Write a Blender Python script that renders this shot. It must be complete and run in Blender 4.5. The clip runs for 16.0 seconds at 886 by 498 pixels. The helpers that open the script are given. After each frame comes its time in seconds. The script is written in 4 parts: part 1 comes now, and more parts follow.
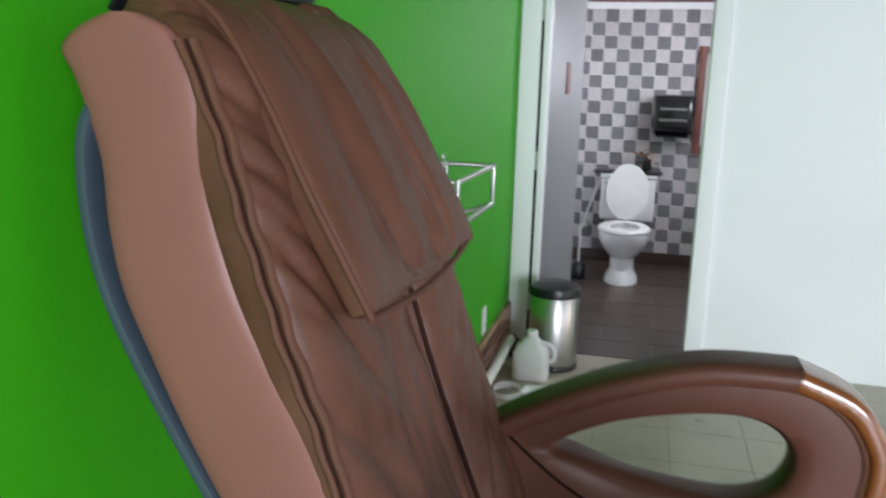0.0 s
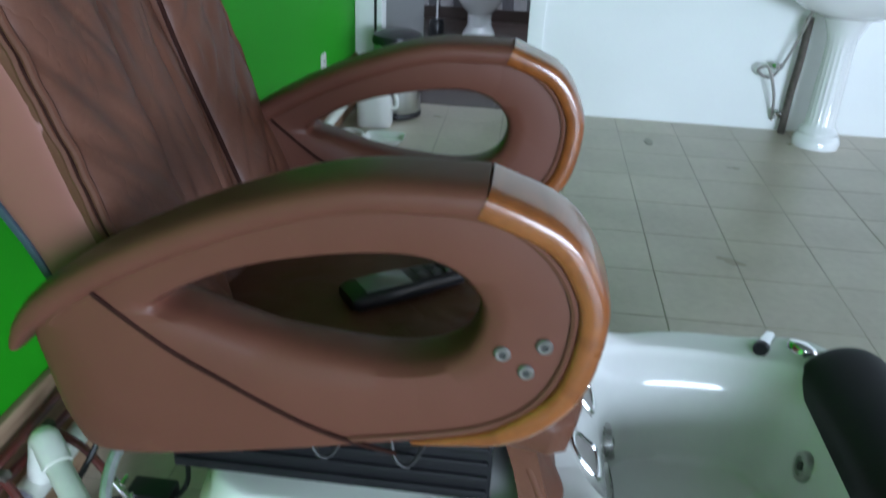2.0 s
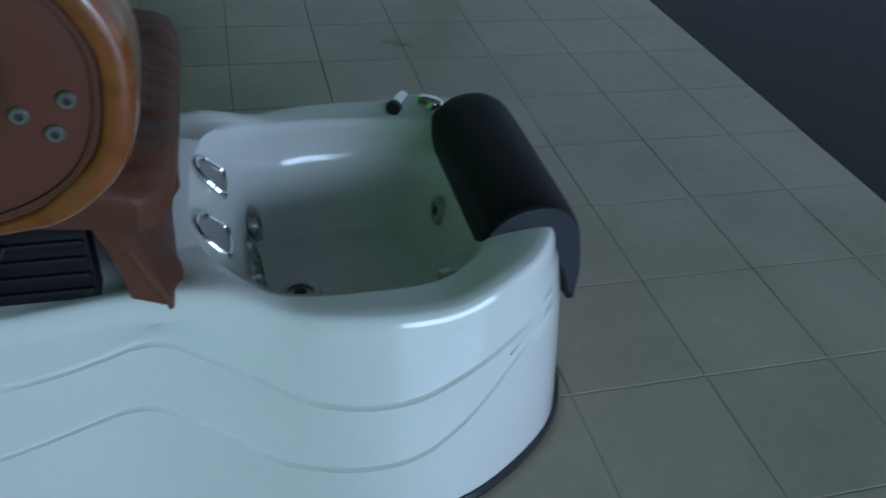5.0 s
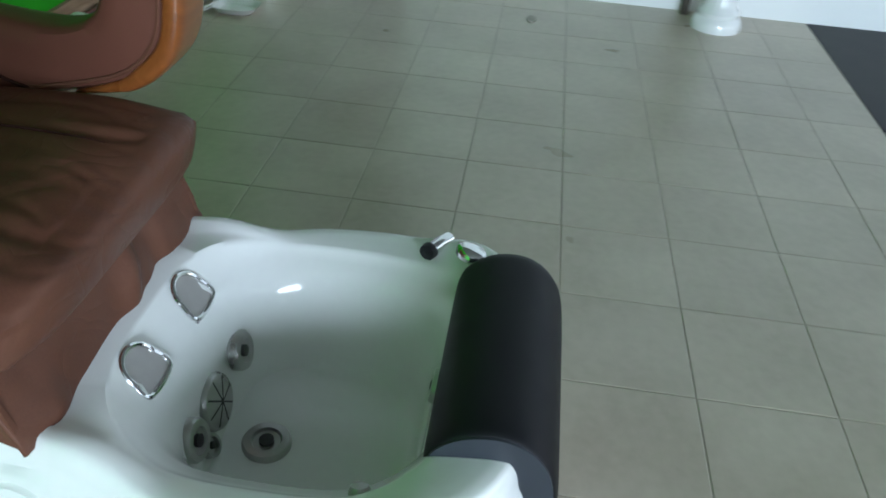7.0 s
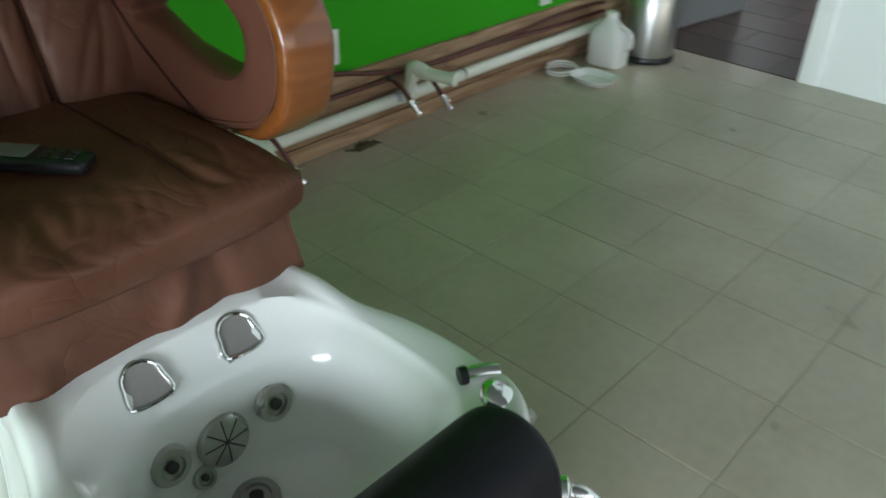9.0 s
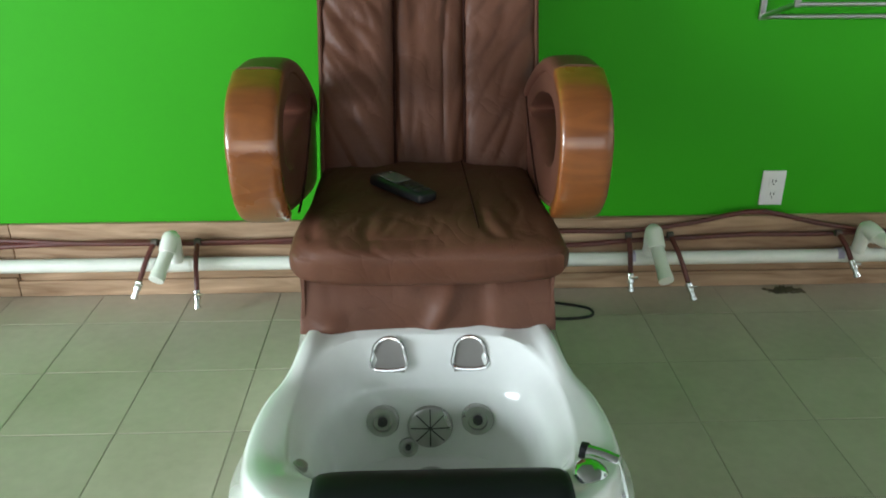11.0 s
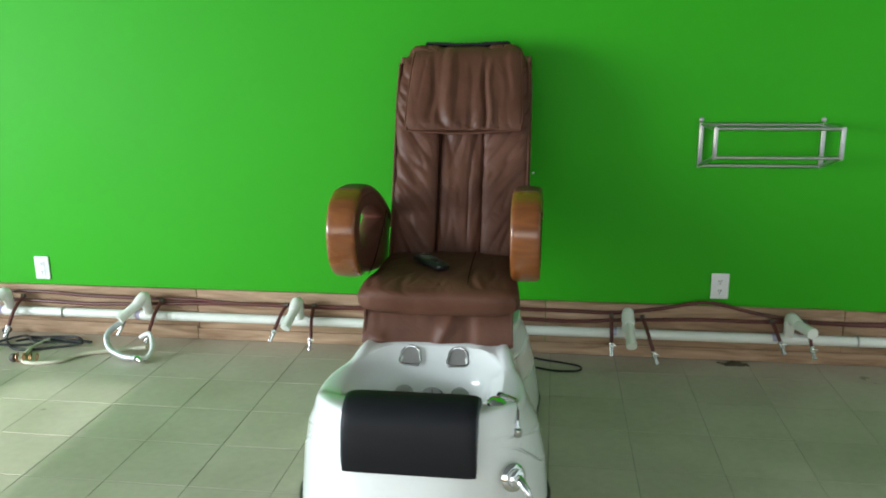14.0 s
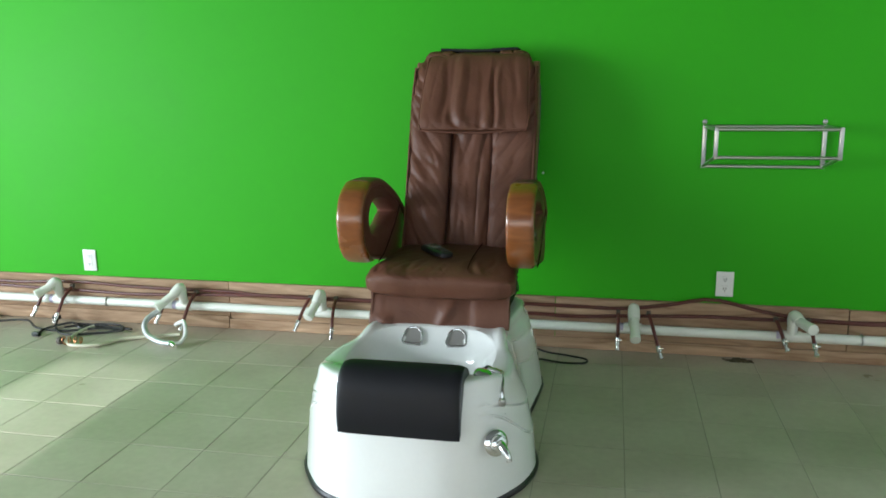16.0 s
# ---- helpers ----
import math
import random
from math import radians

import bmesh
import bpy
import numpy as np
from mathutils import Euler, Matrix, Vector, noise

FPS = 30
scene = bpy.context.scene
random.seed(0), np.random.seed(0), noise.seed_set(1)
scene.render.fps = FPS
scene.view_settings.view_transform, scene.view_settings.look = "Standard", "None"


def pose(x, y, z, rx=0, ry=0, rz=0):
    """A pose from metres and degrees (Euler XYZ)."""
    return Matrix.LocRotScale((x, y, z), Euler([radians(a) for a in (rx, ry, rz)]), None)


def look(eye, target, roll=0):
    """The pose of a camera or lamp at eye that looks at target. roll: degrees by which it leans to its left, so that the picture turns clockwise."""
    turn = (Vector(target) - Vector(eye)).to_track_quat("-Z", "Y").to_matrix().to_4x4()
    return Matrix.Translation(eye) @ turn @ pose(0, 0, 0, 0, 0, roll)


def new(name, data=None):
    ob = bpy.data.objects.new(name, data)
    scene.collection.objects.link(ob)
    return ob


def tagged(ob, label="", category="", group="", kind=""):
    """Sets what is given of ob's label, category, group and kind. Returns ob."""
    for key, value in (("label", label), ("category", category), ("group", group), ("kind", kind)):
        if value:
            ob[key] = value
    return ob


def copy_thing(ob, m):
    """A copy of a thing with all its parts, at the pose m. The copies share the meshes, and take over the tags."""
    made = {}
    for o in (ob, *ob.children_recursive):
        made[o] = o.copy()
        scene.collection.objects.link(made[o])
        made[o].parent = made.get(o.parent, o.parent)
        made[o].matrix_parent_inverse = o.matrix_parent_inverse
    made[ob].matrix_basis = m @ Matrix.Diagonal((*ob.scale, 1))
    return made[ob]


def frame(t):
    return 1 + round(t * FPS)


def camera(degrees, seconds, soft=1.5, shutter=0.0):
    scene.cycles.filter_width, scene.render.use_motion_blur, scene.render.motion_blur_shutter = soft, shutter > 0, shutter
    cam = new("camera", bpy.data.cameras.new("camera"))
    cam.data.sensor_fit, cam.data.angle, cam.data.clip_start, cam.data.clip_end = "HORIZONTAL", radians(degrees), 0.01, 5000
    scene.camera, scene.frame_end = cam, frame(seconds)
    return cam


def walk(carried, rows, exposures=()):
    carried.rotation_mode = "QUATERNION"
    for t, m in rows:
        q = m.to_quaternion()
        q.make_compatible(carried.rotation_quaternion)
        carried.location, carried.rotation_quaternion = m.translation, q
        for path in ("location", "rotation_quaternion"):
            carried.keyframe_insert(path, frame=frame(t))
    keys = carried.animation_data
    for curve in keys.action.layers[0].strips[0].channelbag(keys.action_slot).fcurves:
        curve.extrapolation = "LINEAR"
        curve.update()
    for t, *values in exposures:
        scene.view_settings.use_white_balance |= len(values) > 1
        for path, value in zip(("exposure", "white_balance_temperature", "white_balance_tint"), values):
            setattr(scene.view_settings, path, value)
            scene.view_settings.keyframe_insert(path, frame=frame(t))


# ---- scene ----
cam = camera(58.4, 16.0, 1.7, 0.5)
PATH = [
    (0, (-1.085, -0.67, 1.415), (0.817, -0.197, 1.017), 1.7),
    (0.5, (-1.143, -0.733, 1.402), (0.765, -0.408, 0.9), 2.1),
    (1, (-1.171, -0.813, 1.379), (0.736, -0.591, 0.819), 3.6),
    (1.5, (-1.224, -0.901, 1.35), (0.631, -0.691, 0.632), 3.6),
    (2, (-1.25, -0.969, 1.309), (0.527, -0.799, 0.408), 2.7),
    (2.5, (-1.253, -0.996, 1.254), (0.454, -0.86, 0.219), 3.1),
    (3, (-1.259, -1.022, 1.208), (0.384, -0.965, 0.069), 1.4),
    (3.5, (-1.233, -1.064, 1.178), (0.356, -1.135, -0.036), 0.1),
    (4, (-1.21, -1.098, 1.172), (0.351, -1.297, -0.063), 0.8),
    (4.5, (-1.226, -1.119, 1.18), (0.315, -1.447, -0.051), 1.7),
    (5, (-1.268, -1.181, 1.208), (0.241, -1.654, -0.017), 5.6),
    (5.2, (-1.289, -1.233, 1.228), (0.277, -1.642, 0.054), 4.0),
    (7.3, (-0.945, -1.737, 1.253), (0.648, -1.378, 0.099), 3.7),
    (7.5, (-0.94, -1.821, 1.258), (0.612, -1.289, 0.115), 2.6),
    (8, (-0.893, -2.015, 1.261), (0.536, -1.178, 0.139), -0.7),
    (8.5, (-0.751, -2.065, 1.251), (0.629, -1.137, 0.139), 0.3),
    (9, (-0.561, -2.132, 1.289), (0.686, -0.999, 0.211), 1.5),
    (9.5, (-0.384, -2.149, 1.304), (0.446, -0.737, 0.156), 1.6),
    (9.7, (-0.302, -2.226, 1.239), (0.26, -0.667, 0.12), -1.8),
    (11.8, (0.003, -2.872, 1.421), (0.013, -1.001, 0.713), 0.3),
    (12, (0.057, -2.951, 1.438), (0.05, -1.071, 0.757), 0.4),
    (12.5, (0.161, -3.186, 1.433), (0.03, -1.285, 0.828), 0.1),
    (13, (0.209, -3.405, 1.467), (-0.023, -1.509, 0.874), -0.9),
    (13.5, (0.255, -3.715, 1.472), (-0.041, -1.812, 0.932), -1.9),
    (14, (0.348, -3.879, 1.502), (0.074, -1.957, 1.02), -0.6),
    (14.5, (0.48, -3.98, 1.475), (0.174, -2.038, 1.107), -0.6),
    (15, (0.573, -4.054, 1.442), (0.191, -2.109, 1.176), -0.6),
    (15.5, (0.597, -4.067, 1.387), (0.193, -2.141, 1.032), -0.6),
    (16, (0.59, -4.073, 1.407), (0.179, -2.161, 0.985), -0.7),
]
walk(cam, [(t, look(e, g, r)) for t, e, g, r in PATH],
     [(0, -0.35, 6400, 22), (1.5, -0.55, 5700, 18), (2.5, -0.3, 5500, 14), (3.0, -1.03, 5350, 13), (3.5, -1.45, 5150, 12), (5.2, -1.88, 5000, 12), (7.3, -0.45, 5850, 12), (9.7, -0.45, 6350, 12), (11.8, 0.0, 6400, 11), (14, -0.2, 6300, 11), (16, -0.22, 6250, 11)])

# ---- light ----
world = bpy.data.worlds.new("world")
scene.world = world
world.use_nodes = True
wn = world.node_tree.nodes
sky = wn.new("ShaderNodeTexSky")
sky.sky_type, sky.sun_disc = "NISHITA", False
sky.sun_elevation, sky.sun_rotation = radians(23), radians(184)
world.node_tree.links.new(sky.outputs[0], wn["Background"].inputs[0])
wn["Background"].inputs[1].default_value = 0.12

sun = new("sun", bpy.data.lights.new("sun", "SUN"))
sun.data.energy, sun.data.angle, sun.data.color = 5.0, radians(0.8), (0.94, 0.98, 1.0)
sun.matrix_world = look((-2.76, -11.95, 4.85), (-1.85, -0.45, 0.0))


def area_lamp(name, eye, target, w, h, watts, color):
    lamp = new(name, bpy.data.lights.new(name, "AREA"))
    lamp.data.shape, lamp.data.size, lamp.data.size_y = "RECTANGLE", w, h
    lamp.data.energy, lamp.data.color = watts, color
    lamp.matrix_world = look(eye, target)
    return lamp


area_lamp("left_window_light", (-6.32, -3.95, 1.45), (-3.0, -3.95, 1.45), 3.7, 2.1, 760, (0.84, 0.95, 1.0))
area_lamp("front_window_light", (-0.6, -6.12, 1.4), (-0.6, -5.0, 1.4), 6.6, 2.2, 80, (0.86, 0.96, 1.0))
# added fill to brighten the bathroom; the solid south wall has no window
area_lamp("bath_fill_light", (4.6, -1.53, 1.6), (4.6, 0.0, 1.3), 1.0, 0.9, 58, (0.88, 0.95, 1.0))

# ---- materials ----


def material(name, base, rough=0.5, metal=0.0, vary=0.12, scale=6.0, fine=60.0, bump=0.1, depth=0.002, spec=0.5, island=0.0, coat=0.0, tint=None, ridge=0.0, ridge_scale=9.0, everywhere=False):
    """Principled surface with two scales of noise in colour, roughness and relief."""
    m = bpy.data.materials.new(name)
    m.use_nodes = True
    nt = m.node_tree
    n, l = nt.nodes, nt.links
    p = n["Principled BSDF"]
    co = n.new("ShaderNodeTexCoord")
    big, small = n.new("ShaderNodeTexNoise"), n.new("ShaderNodeTexNoise")
    big.inputs["Scale"].default_value, big.inputs["Detail"].default_value = scale, 4
    small.inputs["Scale"].default_value, small.inputs["Detail"].default_value = fine, 3
    geo = n.new("ShaderNodeNewGeometry")
    for t in (big, small):
        l.new(geo.outputs["Position"] if everywhere else co.outputs["Object"], t.inputs["Vector"])
    mixed = n.new("ShaderNodeMath")
    mixed.operation = "MULTIPLY_ADD"
    l.new(small.outputs["Fac"], mixed.inputs[0])
    mixed.inputs[1].default_value = 0.4
    l.new(big.outputs["Fac"], mixed.inputs[2])
    ramp = n.new("ShaderNodeMapRange")
    ramp.inputs["From Min"].default_value, ramp.inputs["From Max"].default_value = 0.4, 1.0
    l.new(mixed.outputs[0], ramp.inputs["Value"])
    mix = n.new("ShaderNodeMix")
    mix.data_type = "RGBA"
    lo = [max(0.0, c * (1 - vary)) for c in base]
    hi = [min(1.0, c * (1 + vary)) for c in (tint or base)]
    mix.inputs[6].default_value, mix.inputs[7].default_value = (*lo, 1), (*hi, 1)
    l.new(ramp.outputs[0], mix.inputs[0])
    out = mix.outputs[2]
    if island:
        info = n.new("ShaderNodeObjectInfo")
        hsv = n.new("ShaderNodeHueSaturation")
        mr = n.new("ShaderNodeMapRange")
        mr.inputs["To Min"].default_value, mr.inputs["To Max"].default_value = 1 - island, 1 + island
        l.new(info.outputs["Random"], mr.inputs["Value"])
        l.new(mr.outputs[0], hsv.inputs["Value"])
        l.new(out, hsv.inputs["Color"])
        out = hsv.outputs[0]
    l.new(out, p.inputs["Base Color"])
    rr = n.new("ShaderNodeMapRange")
    rr.inputs["To Min"].default_value, rr.inputs["To Max"].default_value = max(0.02, rough - 0.08), min(1.0, rough + 0.1)
    l.new(big.outputs["Fac"], rr.inputs["Value"])
    l.new(rr.outputs[0], p.inputs["Roughness"])
    p.inputs["Metallic"].default_value = metal
    p.inputs["Specular IOR Level"].default_value = spec
    p.inputs["Coat Weight"].default_value = coat
    if bump:
        b = n.new("ShaderNodeBump")
        b.inputs["Strength"].default_value, b.inputs["Distance"].default_value = bump, depth
        l.new(mixed.outputs[0], b.inputs["Height"])
        l.new(b.outputs[0], p.inputs["Normal"])
        if ridge:
            rn = n.new("ShaderNodeTexNoise")
            rn.inputs["Scale"].default_value, rn.inputs["Detail"].default_value, rn.inputs["Distortion"].default_value = ridge_scale, 2, 1.0
            l.new(co.outputs["Object"], rn.inputs["Vector"])
            off, fold, sharp = n.new("ShaderNodeMath"), n.new("ShaderNodeMath"), n.new("ShaderNodeMath")
            off.operation, fold.operation, sharp.operation = "SUBTRACT", "ABSOLUTE", "POWER"
            off.inputs[1].default_value, sharp.inputs[1].default_value = 0.5, 0.5
            l.new(rn.outputs["Fac"], off.inputs[0])
            l.new(off.outputs[0], fold.inputs[0])
            l.new(fold.outputs[0], sharp.inputs[0])
            rb = n.new("ShaderNodeBump")
            rb.inputs["Strength"].default_value, rb.inputs["Distance"].default_value = ridge, 0.012
            l.new(sharp.outputs[0], rb.inputs["Height"])
            l.new(rb.outputs[0], b.inputs["Normal"])
    return m


def wood_material(name, dark, light, stretch, rough=0.4, coat=0.0, bump=0.1, scale=5.0):
    m = material(name, light, rough, bump=0)
    n, l = m.node_tree.nodes, m.node_tree.links
    p = n["Principled BSDF"]
    co = n.new("ShaderNodeTexCoord")
    mp = n.new("ShaderNodeMapping")
    mp.inputs["Scale"].default_value = stretch
    w = n.new("ShaderNodeTexNoise")
    w.inputs["Scale"].default_value, w.inputs["Detail"].default_value, w.inputs["Distortion"].default_value = scale, 6, 1.2
    mix = n.new("ShaderNodeMix")
    mix.data_type = "RGBA"
    mr = n.new("ShaderNodeMapRange")
    mr.inputs["From Min"].default_value, mr.inputs["From Max"].default_value = 0.3, 0.7
    mix.inputs[6].default_value, mix.inputs[7].default_value = (*dark, 1), (*light, 1)
    l.new(co.outputs["Object"], mp.inputs["Vector"])
    l.new(mp.outputs[0], w.inputs["Vector"])
    l.new(w.outputs["Fac"], mr.inputs["Value"])
    l.new(mr.outputs[0], mix.inputs[0])
    l.new(mix.outputs[2], p.inputs["Base Color"])
    b = n.new("ShaderNodeBump")
    b.inputs["Strength"].default_value, b.inputs["Distance"].default_value = bump, 0.002
    l.new(w.outputs["Fac"], b.inputs["Height"])
    l.new(b.outputs[0], p.inputs["Normal"])
    p.inputs["Coat Weight"].default_value = coat
    return m


GREEN = material("green_paint", (0.027, 0.35, 0.0022), 0.6, spec=0.25, vary=0.06, scale=1.2, fine=140, bump=0.25, depth=0.001)
WHITE = material("white_paint", (0.85, 0.87, 0.855), 0.6, vary=0.04, scale=1.5, fine=150, bump=0.2, depth=0.001)
# ceiling and unseen west and south walls are darkened to cut bounced fill light
CEIL = material("low_bounce_ceiling", (0.21, 0.205, 0.195), 0.8, vary=0.04)
DIM = material("low_bounce_wall", (0.15, 0.14, 0.125), 0.7, vary=0.05)
TILE = material("floor_tile", (0.435, 0.383, 0.288), 0.30, vary=0.12, scale=2.6, fine=30, bump=0.012, island=0.045, everywhere=True, tint=(0.49, 0.442, 0.35))
GROUT = material("grout", (0.34, 0.305, 0.24), 0.8, vary=0.35, scale=3, fine=80, bump=0.4)
DARKFLOOR = material("dark_floor", (0.022, 0.022, 0.026), 0.6, vary=0.3, scale=8, fine=150, bump=0.2)
LEATHER = material("brown_leather", (0.107, 0.042, 0.024), 0.47, spec=0.26, vary=0.16, scale=9, fine=260, bump=0.3, depth=0.0012, tint=(0.118, 0.050, 0.030), ridge=0.2, ridge_scale=9.0)
ARM_LEATHER = material("arm_leather", (0.120, 0.045, 0.029), 0.42, spec=0.3, vary=0.1, scale=6, fine=300, bump=0.2, depth=0.001, ridge=0.06, ridge_scale=5.0)
LEATHER_SIDE = material("smooth_leather", (0.25, 0.098, 0.078), 0.45, vary=0.07, scale=5, fine=400, bump=0.15, depth=0.0008)
SEAM = material("dark_seam", (0.03, 0.012, 0.009), 0.85, spec=0.08, vary=0.2)
PIPING = material("leather_piping", (0.115, 0.047, 0.028), 0.62, spec=0.2, vary=0.15, fine=200)
WOOD = wood_material("varnished_wood", (0.17, 0.049, 0.010), (0.255, 0.083, 0.019), (1.5, 6, 6), 0.28, coat=0.7, bump=0.03, scale=4)
PLY = wood_material("raw_plywood", (0.22, 0.125, 0.065), (0.50, 0.34, 0.215), (0.6, 3, 6), 0.8, scale=4.5, bump=0.2)
SHELL = material("grey_plastic", (0.042, 0.064, 0.082), 0.4, vary=0.08)
BLACK = material("black_vinyl", (0.006, 0.006, 0.008), 0.55, spec=0.3, vary=0.25, scale=20, fine=500, bump=0.25, depth=0.0008)
# black vinyl lightened to grey, with the window light put into its colour
LIT_VINYL = material("lit_end_vinyl", (0.028, 0.032, 0.042), 0.42, vary=0.15, scale=20, fine=400, bump=0.2, depth=0.0008)
BLACKPL = material("black_plastic", (0.012, 0.012, 0.014), 0.35, vary=0.2)
ACRYLIC = material("white_acrylic", (0.84, 0.85, 0.82), 0.12, vary=0.03, scale=4, bump=0.02, coat=0.5)
CHROME = material("chrome", (0.82, 0.82, 0.82), 0.1, 1.0, vary=0.05, bump=0.02)
STEEL = material("brushed_steel", (0.52, 0.52, 0.50), 0.3, 1.0, vary=0.08, scale=3, fine=300, bump=0.05)
JET = material("grey_jet", (0.48, 0.48, 0.46), 0.28, 0.75, vary=0.12)
DARKJET = material("jet_dark", (0.05, 0.05, 0.05), 0.4, 0.3, vary=0.2)
BOLT = material("bolt_zinc", (0.20, 0.19, 0.18), 0.4, 0.6, vary=0.15)
PLATE = material("plate_grey", (0.36, 0.34, 0.32), 0.3, 0.4, vary=0.1)
PVC = material("white_pvc", (0.78, 0.79, 0.72), 0.35, vary=0.06, scale=10)
PRIMER = material("purple_primer", (0.42, 0.38, 0.50), 0.5, vary=0.35, scale=30)
REDPIPE = material("red_pipe", (0.10, 0.022, 0.016), 0.45, vary=0.3, scale=12)
COPPER = material("copper", (0.55, 0.23, 0.12), 0.35, 1.0, vary=0.2)
PORCELAIN = material("porcelain", (0.82, 0.83, 0.82), 0.1, vary=0.02, bump=0.01, coat=0.6)
WPLASTIC = material("white_plastic", (0.78, 0.78, 0.76), 0.35, vary=0.04)
SLOT = material("slot_dark", (0.02, 0.02, 0.02), 0.6)
CABLE = material("black_cable", (0.012, 0.012, 0.012), 0.5, vary=0.2)
BEIGE = material("beige_hose", (0.58, 0.56, 0.42), 0.5, vary=0.1)
BRAID = material("braided_hose", (0.55, 0.57, 0.57), 0.35, 0.5, vary=0.25, scale=60, fine=500, bump=0.5)
DOORPAINT = material("grey_door_paint", (0.24, 0.245, 0.24), 0.5, vary=0.05, scale=2)
TILE_L = material("light_wall_tile", (0.56, 0.53, 0.53), 0.16, vary=0.10, scale=20, fine=120, bump=0.05, island=0.1)
TILE_D = material("grey_wall_tile", (0.19, 0.18, 0.19), 0.16, vary=0.16, scale=25, fine=120, bump=0.05, island=0.12)
BATHFLOOR = material("dark_bath_tile", (0.075, 0.05, 0.042), 0.3, vary=0.25, scale=4, fine=60, bump=0.1, island=0.25)
GLOSSBLACK = material("glossy_black_plastic", (0.010, 0.010, 0.011), 0.18, vary=0.2, coat=0.3, bump=0.02)
MOULDING = material("grey_moulding", (0.16, 0.16, 0.16), 0.35, vary=0.15)
REDWOOD = wood_material("red_wood", (0.10, 0.028, 0.02), (0.17, 0.05, 0.035), (6, 6, 1), 0.5)
RUST = material("rusty_pipe", (0.10, 0.085, 0.07), 0.7, 0.3, vary=0.4, scale=30)
DIRT = material("dried_dirt", (0.085, 0.072, 0.04), 0.9, vary=0.4, scale=40, bump=0.5)
PETAL = material("orange_petal", (0.55, 0.16, 0.04), 0.6, vary=0.3)
LEAF = material("leaf_green", (0.03, 0.055, 0.022), 0.6, vary=0.3)
SCRAP = material("grey_scrap", (0.36, 0.33, 0.28), 0.8, vary=0.2)
SCREEN = material("remote_screen", (0.16, 0.18, 0.16), 0.15, vary=0.1)
GLASS = bpy.data.materials.new("window_glass")
GLASS.use_nodes = True
GLASS.node_tree.nodes["Principled BSDF"].inputs["Transmission Weight"].default_value = 1.0
GLASS.node_tree.nodes["Principled BSDF"].inputs["Roughness"].default_value = 0.0
GLASS.node_tree.nodes["Principled BSDF"].inputs["IOR"].default_value = 1.05
ASPHALT = material("asphalt", (0.06, 0.06, 0.06), 0.9, vary=0.2)
ALU = material("dark_aluminium", (0.12, 0.12, 0.12), 0.4, 0.7, vary=0.1)

# ---- mesh helpers ----


def part(name, bm, mat, parent=None, label="", smooth=True, at=None):
    bmesh.ops.recalc_face_normals(bm, faces=bm.faces)
    me = bpy.data.meshes.new(name)
    bm.to_mesh(me)
    bm.free()
    me.materials.append(mat)
    for f in me.polygons:
        f.use_smooth = smooth
    if smooth:
        me.set_sharp_from_angle(angle=radians(42))
    ob = new(name, me)
    if parent:
        ob.parent = parent
    if at:
        ob.location = at
    if label:
        ob["label"] = label
    return ob


def thing(name, at, label, category, group="", kind=""):
    e = new(name)
    e.empty_display_size = 0.05
    e.location = at
    return tagged(e, label, category, group, kind)


def box(lo, hi, bevel=0.0, seg=2):
    bm = bmesh.new()
    add_box(bm, lo, hi)
    if bevel:
        bmesh.ops.bevel(bm, geom=bm.edges[:], offset=bevel, segments=seg, affect="EDGES", profile=0.6)
    return bm


def add_box(bm, lo, hi):
    m = Matrix.Translation([(a + b) / 2 for a, b in zip(lo, hi)]) @ Matrix.Diagonal((*[b - a for a, b in zip(lo, hi)], 1))
    bmesh.ops.create_cube(bm, size=1, matrix=m)


def spline(pts, n, closed=False):
    """n points on a Catmull-Rom curve through pts (tuples of any length)."""
    p = np.array(pts, float)
    k = len(p)
    spans = k if closed else k - 1
    out = []
    for i in range(n):
        s = i * spans / (n if closed else n - 1)
        a = min(int(s), spans - 1)
        f = s - a
        if closed:
            q = [p[(a + j) % k] for j in (-1, 0, 1, 2)]
        else:
            q = [p[min(max(a + j, 0), k - 1)] for j in (-1, 0, 1, 2)]
        out.append(0.5 * (2 * q[1] + (q[2] - q[0]) * f + (2 * q[0] - 5 * q[1] + 4 * q[2] - q[3]) * f * f + (3 * q[1] - q[0] - 3 * q[2] + q[3]) * f ** 3))
    return out


def skin(rings, bm=None, cap=True, closed=True):
    bm = bm or bmesh.new()
    vs = [[bm.verts.new(tuple(p)) for p in r] for r in rings]
    n = len(vs[0])
    for a, b in zip(vs, vs[1:]):
        for i in range(n if closed else n - 1):
            j = (i + 1) % n
            bm.faces.new((a[i], a[j], b[j], b[i]))
    if cap:
        bm.faces.new(vs[0][::-1])
        bm.faces.new(vs[-1])
    return bm


def tube(pts, r, n=48, sides=10, bm=None, closed=False, ends=None):
    """A round tube through pts; ends: radii at the ends in place of r."""
    path = [Vector(p) for p in spline(pts, n, closed)]
    rings, side = [], None
    for i, p in enumerate(path):
        d = (path[(i + 1) % n] - path[i - 1]) if closed else (path[min(i + 1, n - 1)] - path[max(i - 1, 0)])
        d.normalize()
        if side is None:
            side = d.orthogonal().normalized()
        side = (side - d * side.dot(d)).normalized()
        up = d.cross(side)
        rr = r if ends is None else ends[0] + (ends[1] - ends[0]) * i / (n - 1)
        rings.append([p + (side * math.cos(a) + up * math.sin(a)) * rr for a in (2 * math.pi * k / sides for k in range(sides))])
    if closed:
        rings.append(rings[0])
    return skin(rings, bm, cap=not closed)


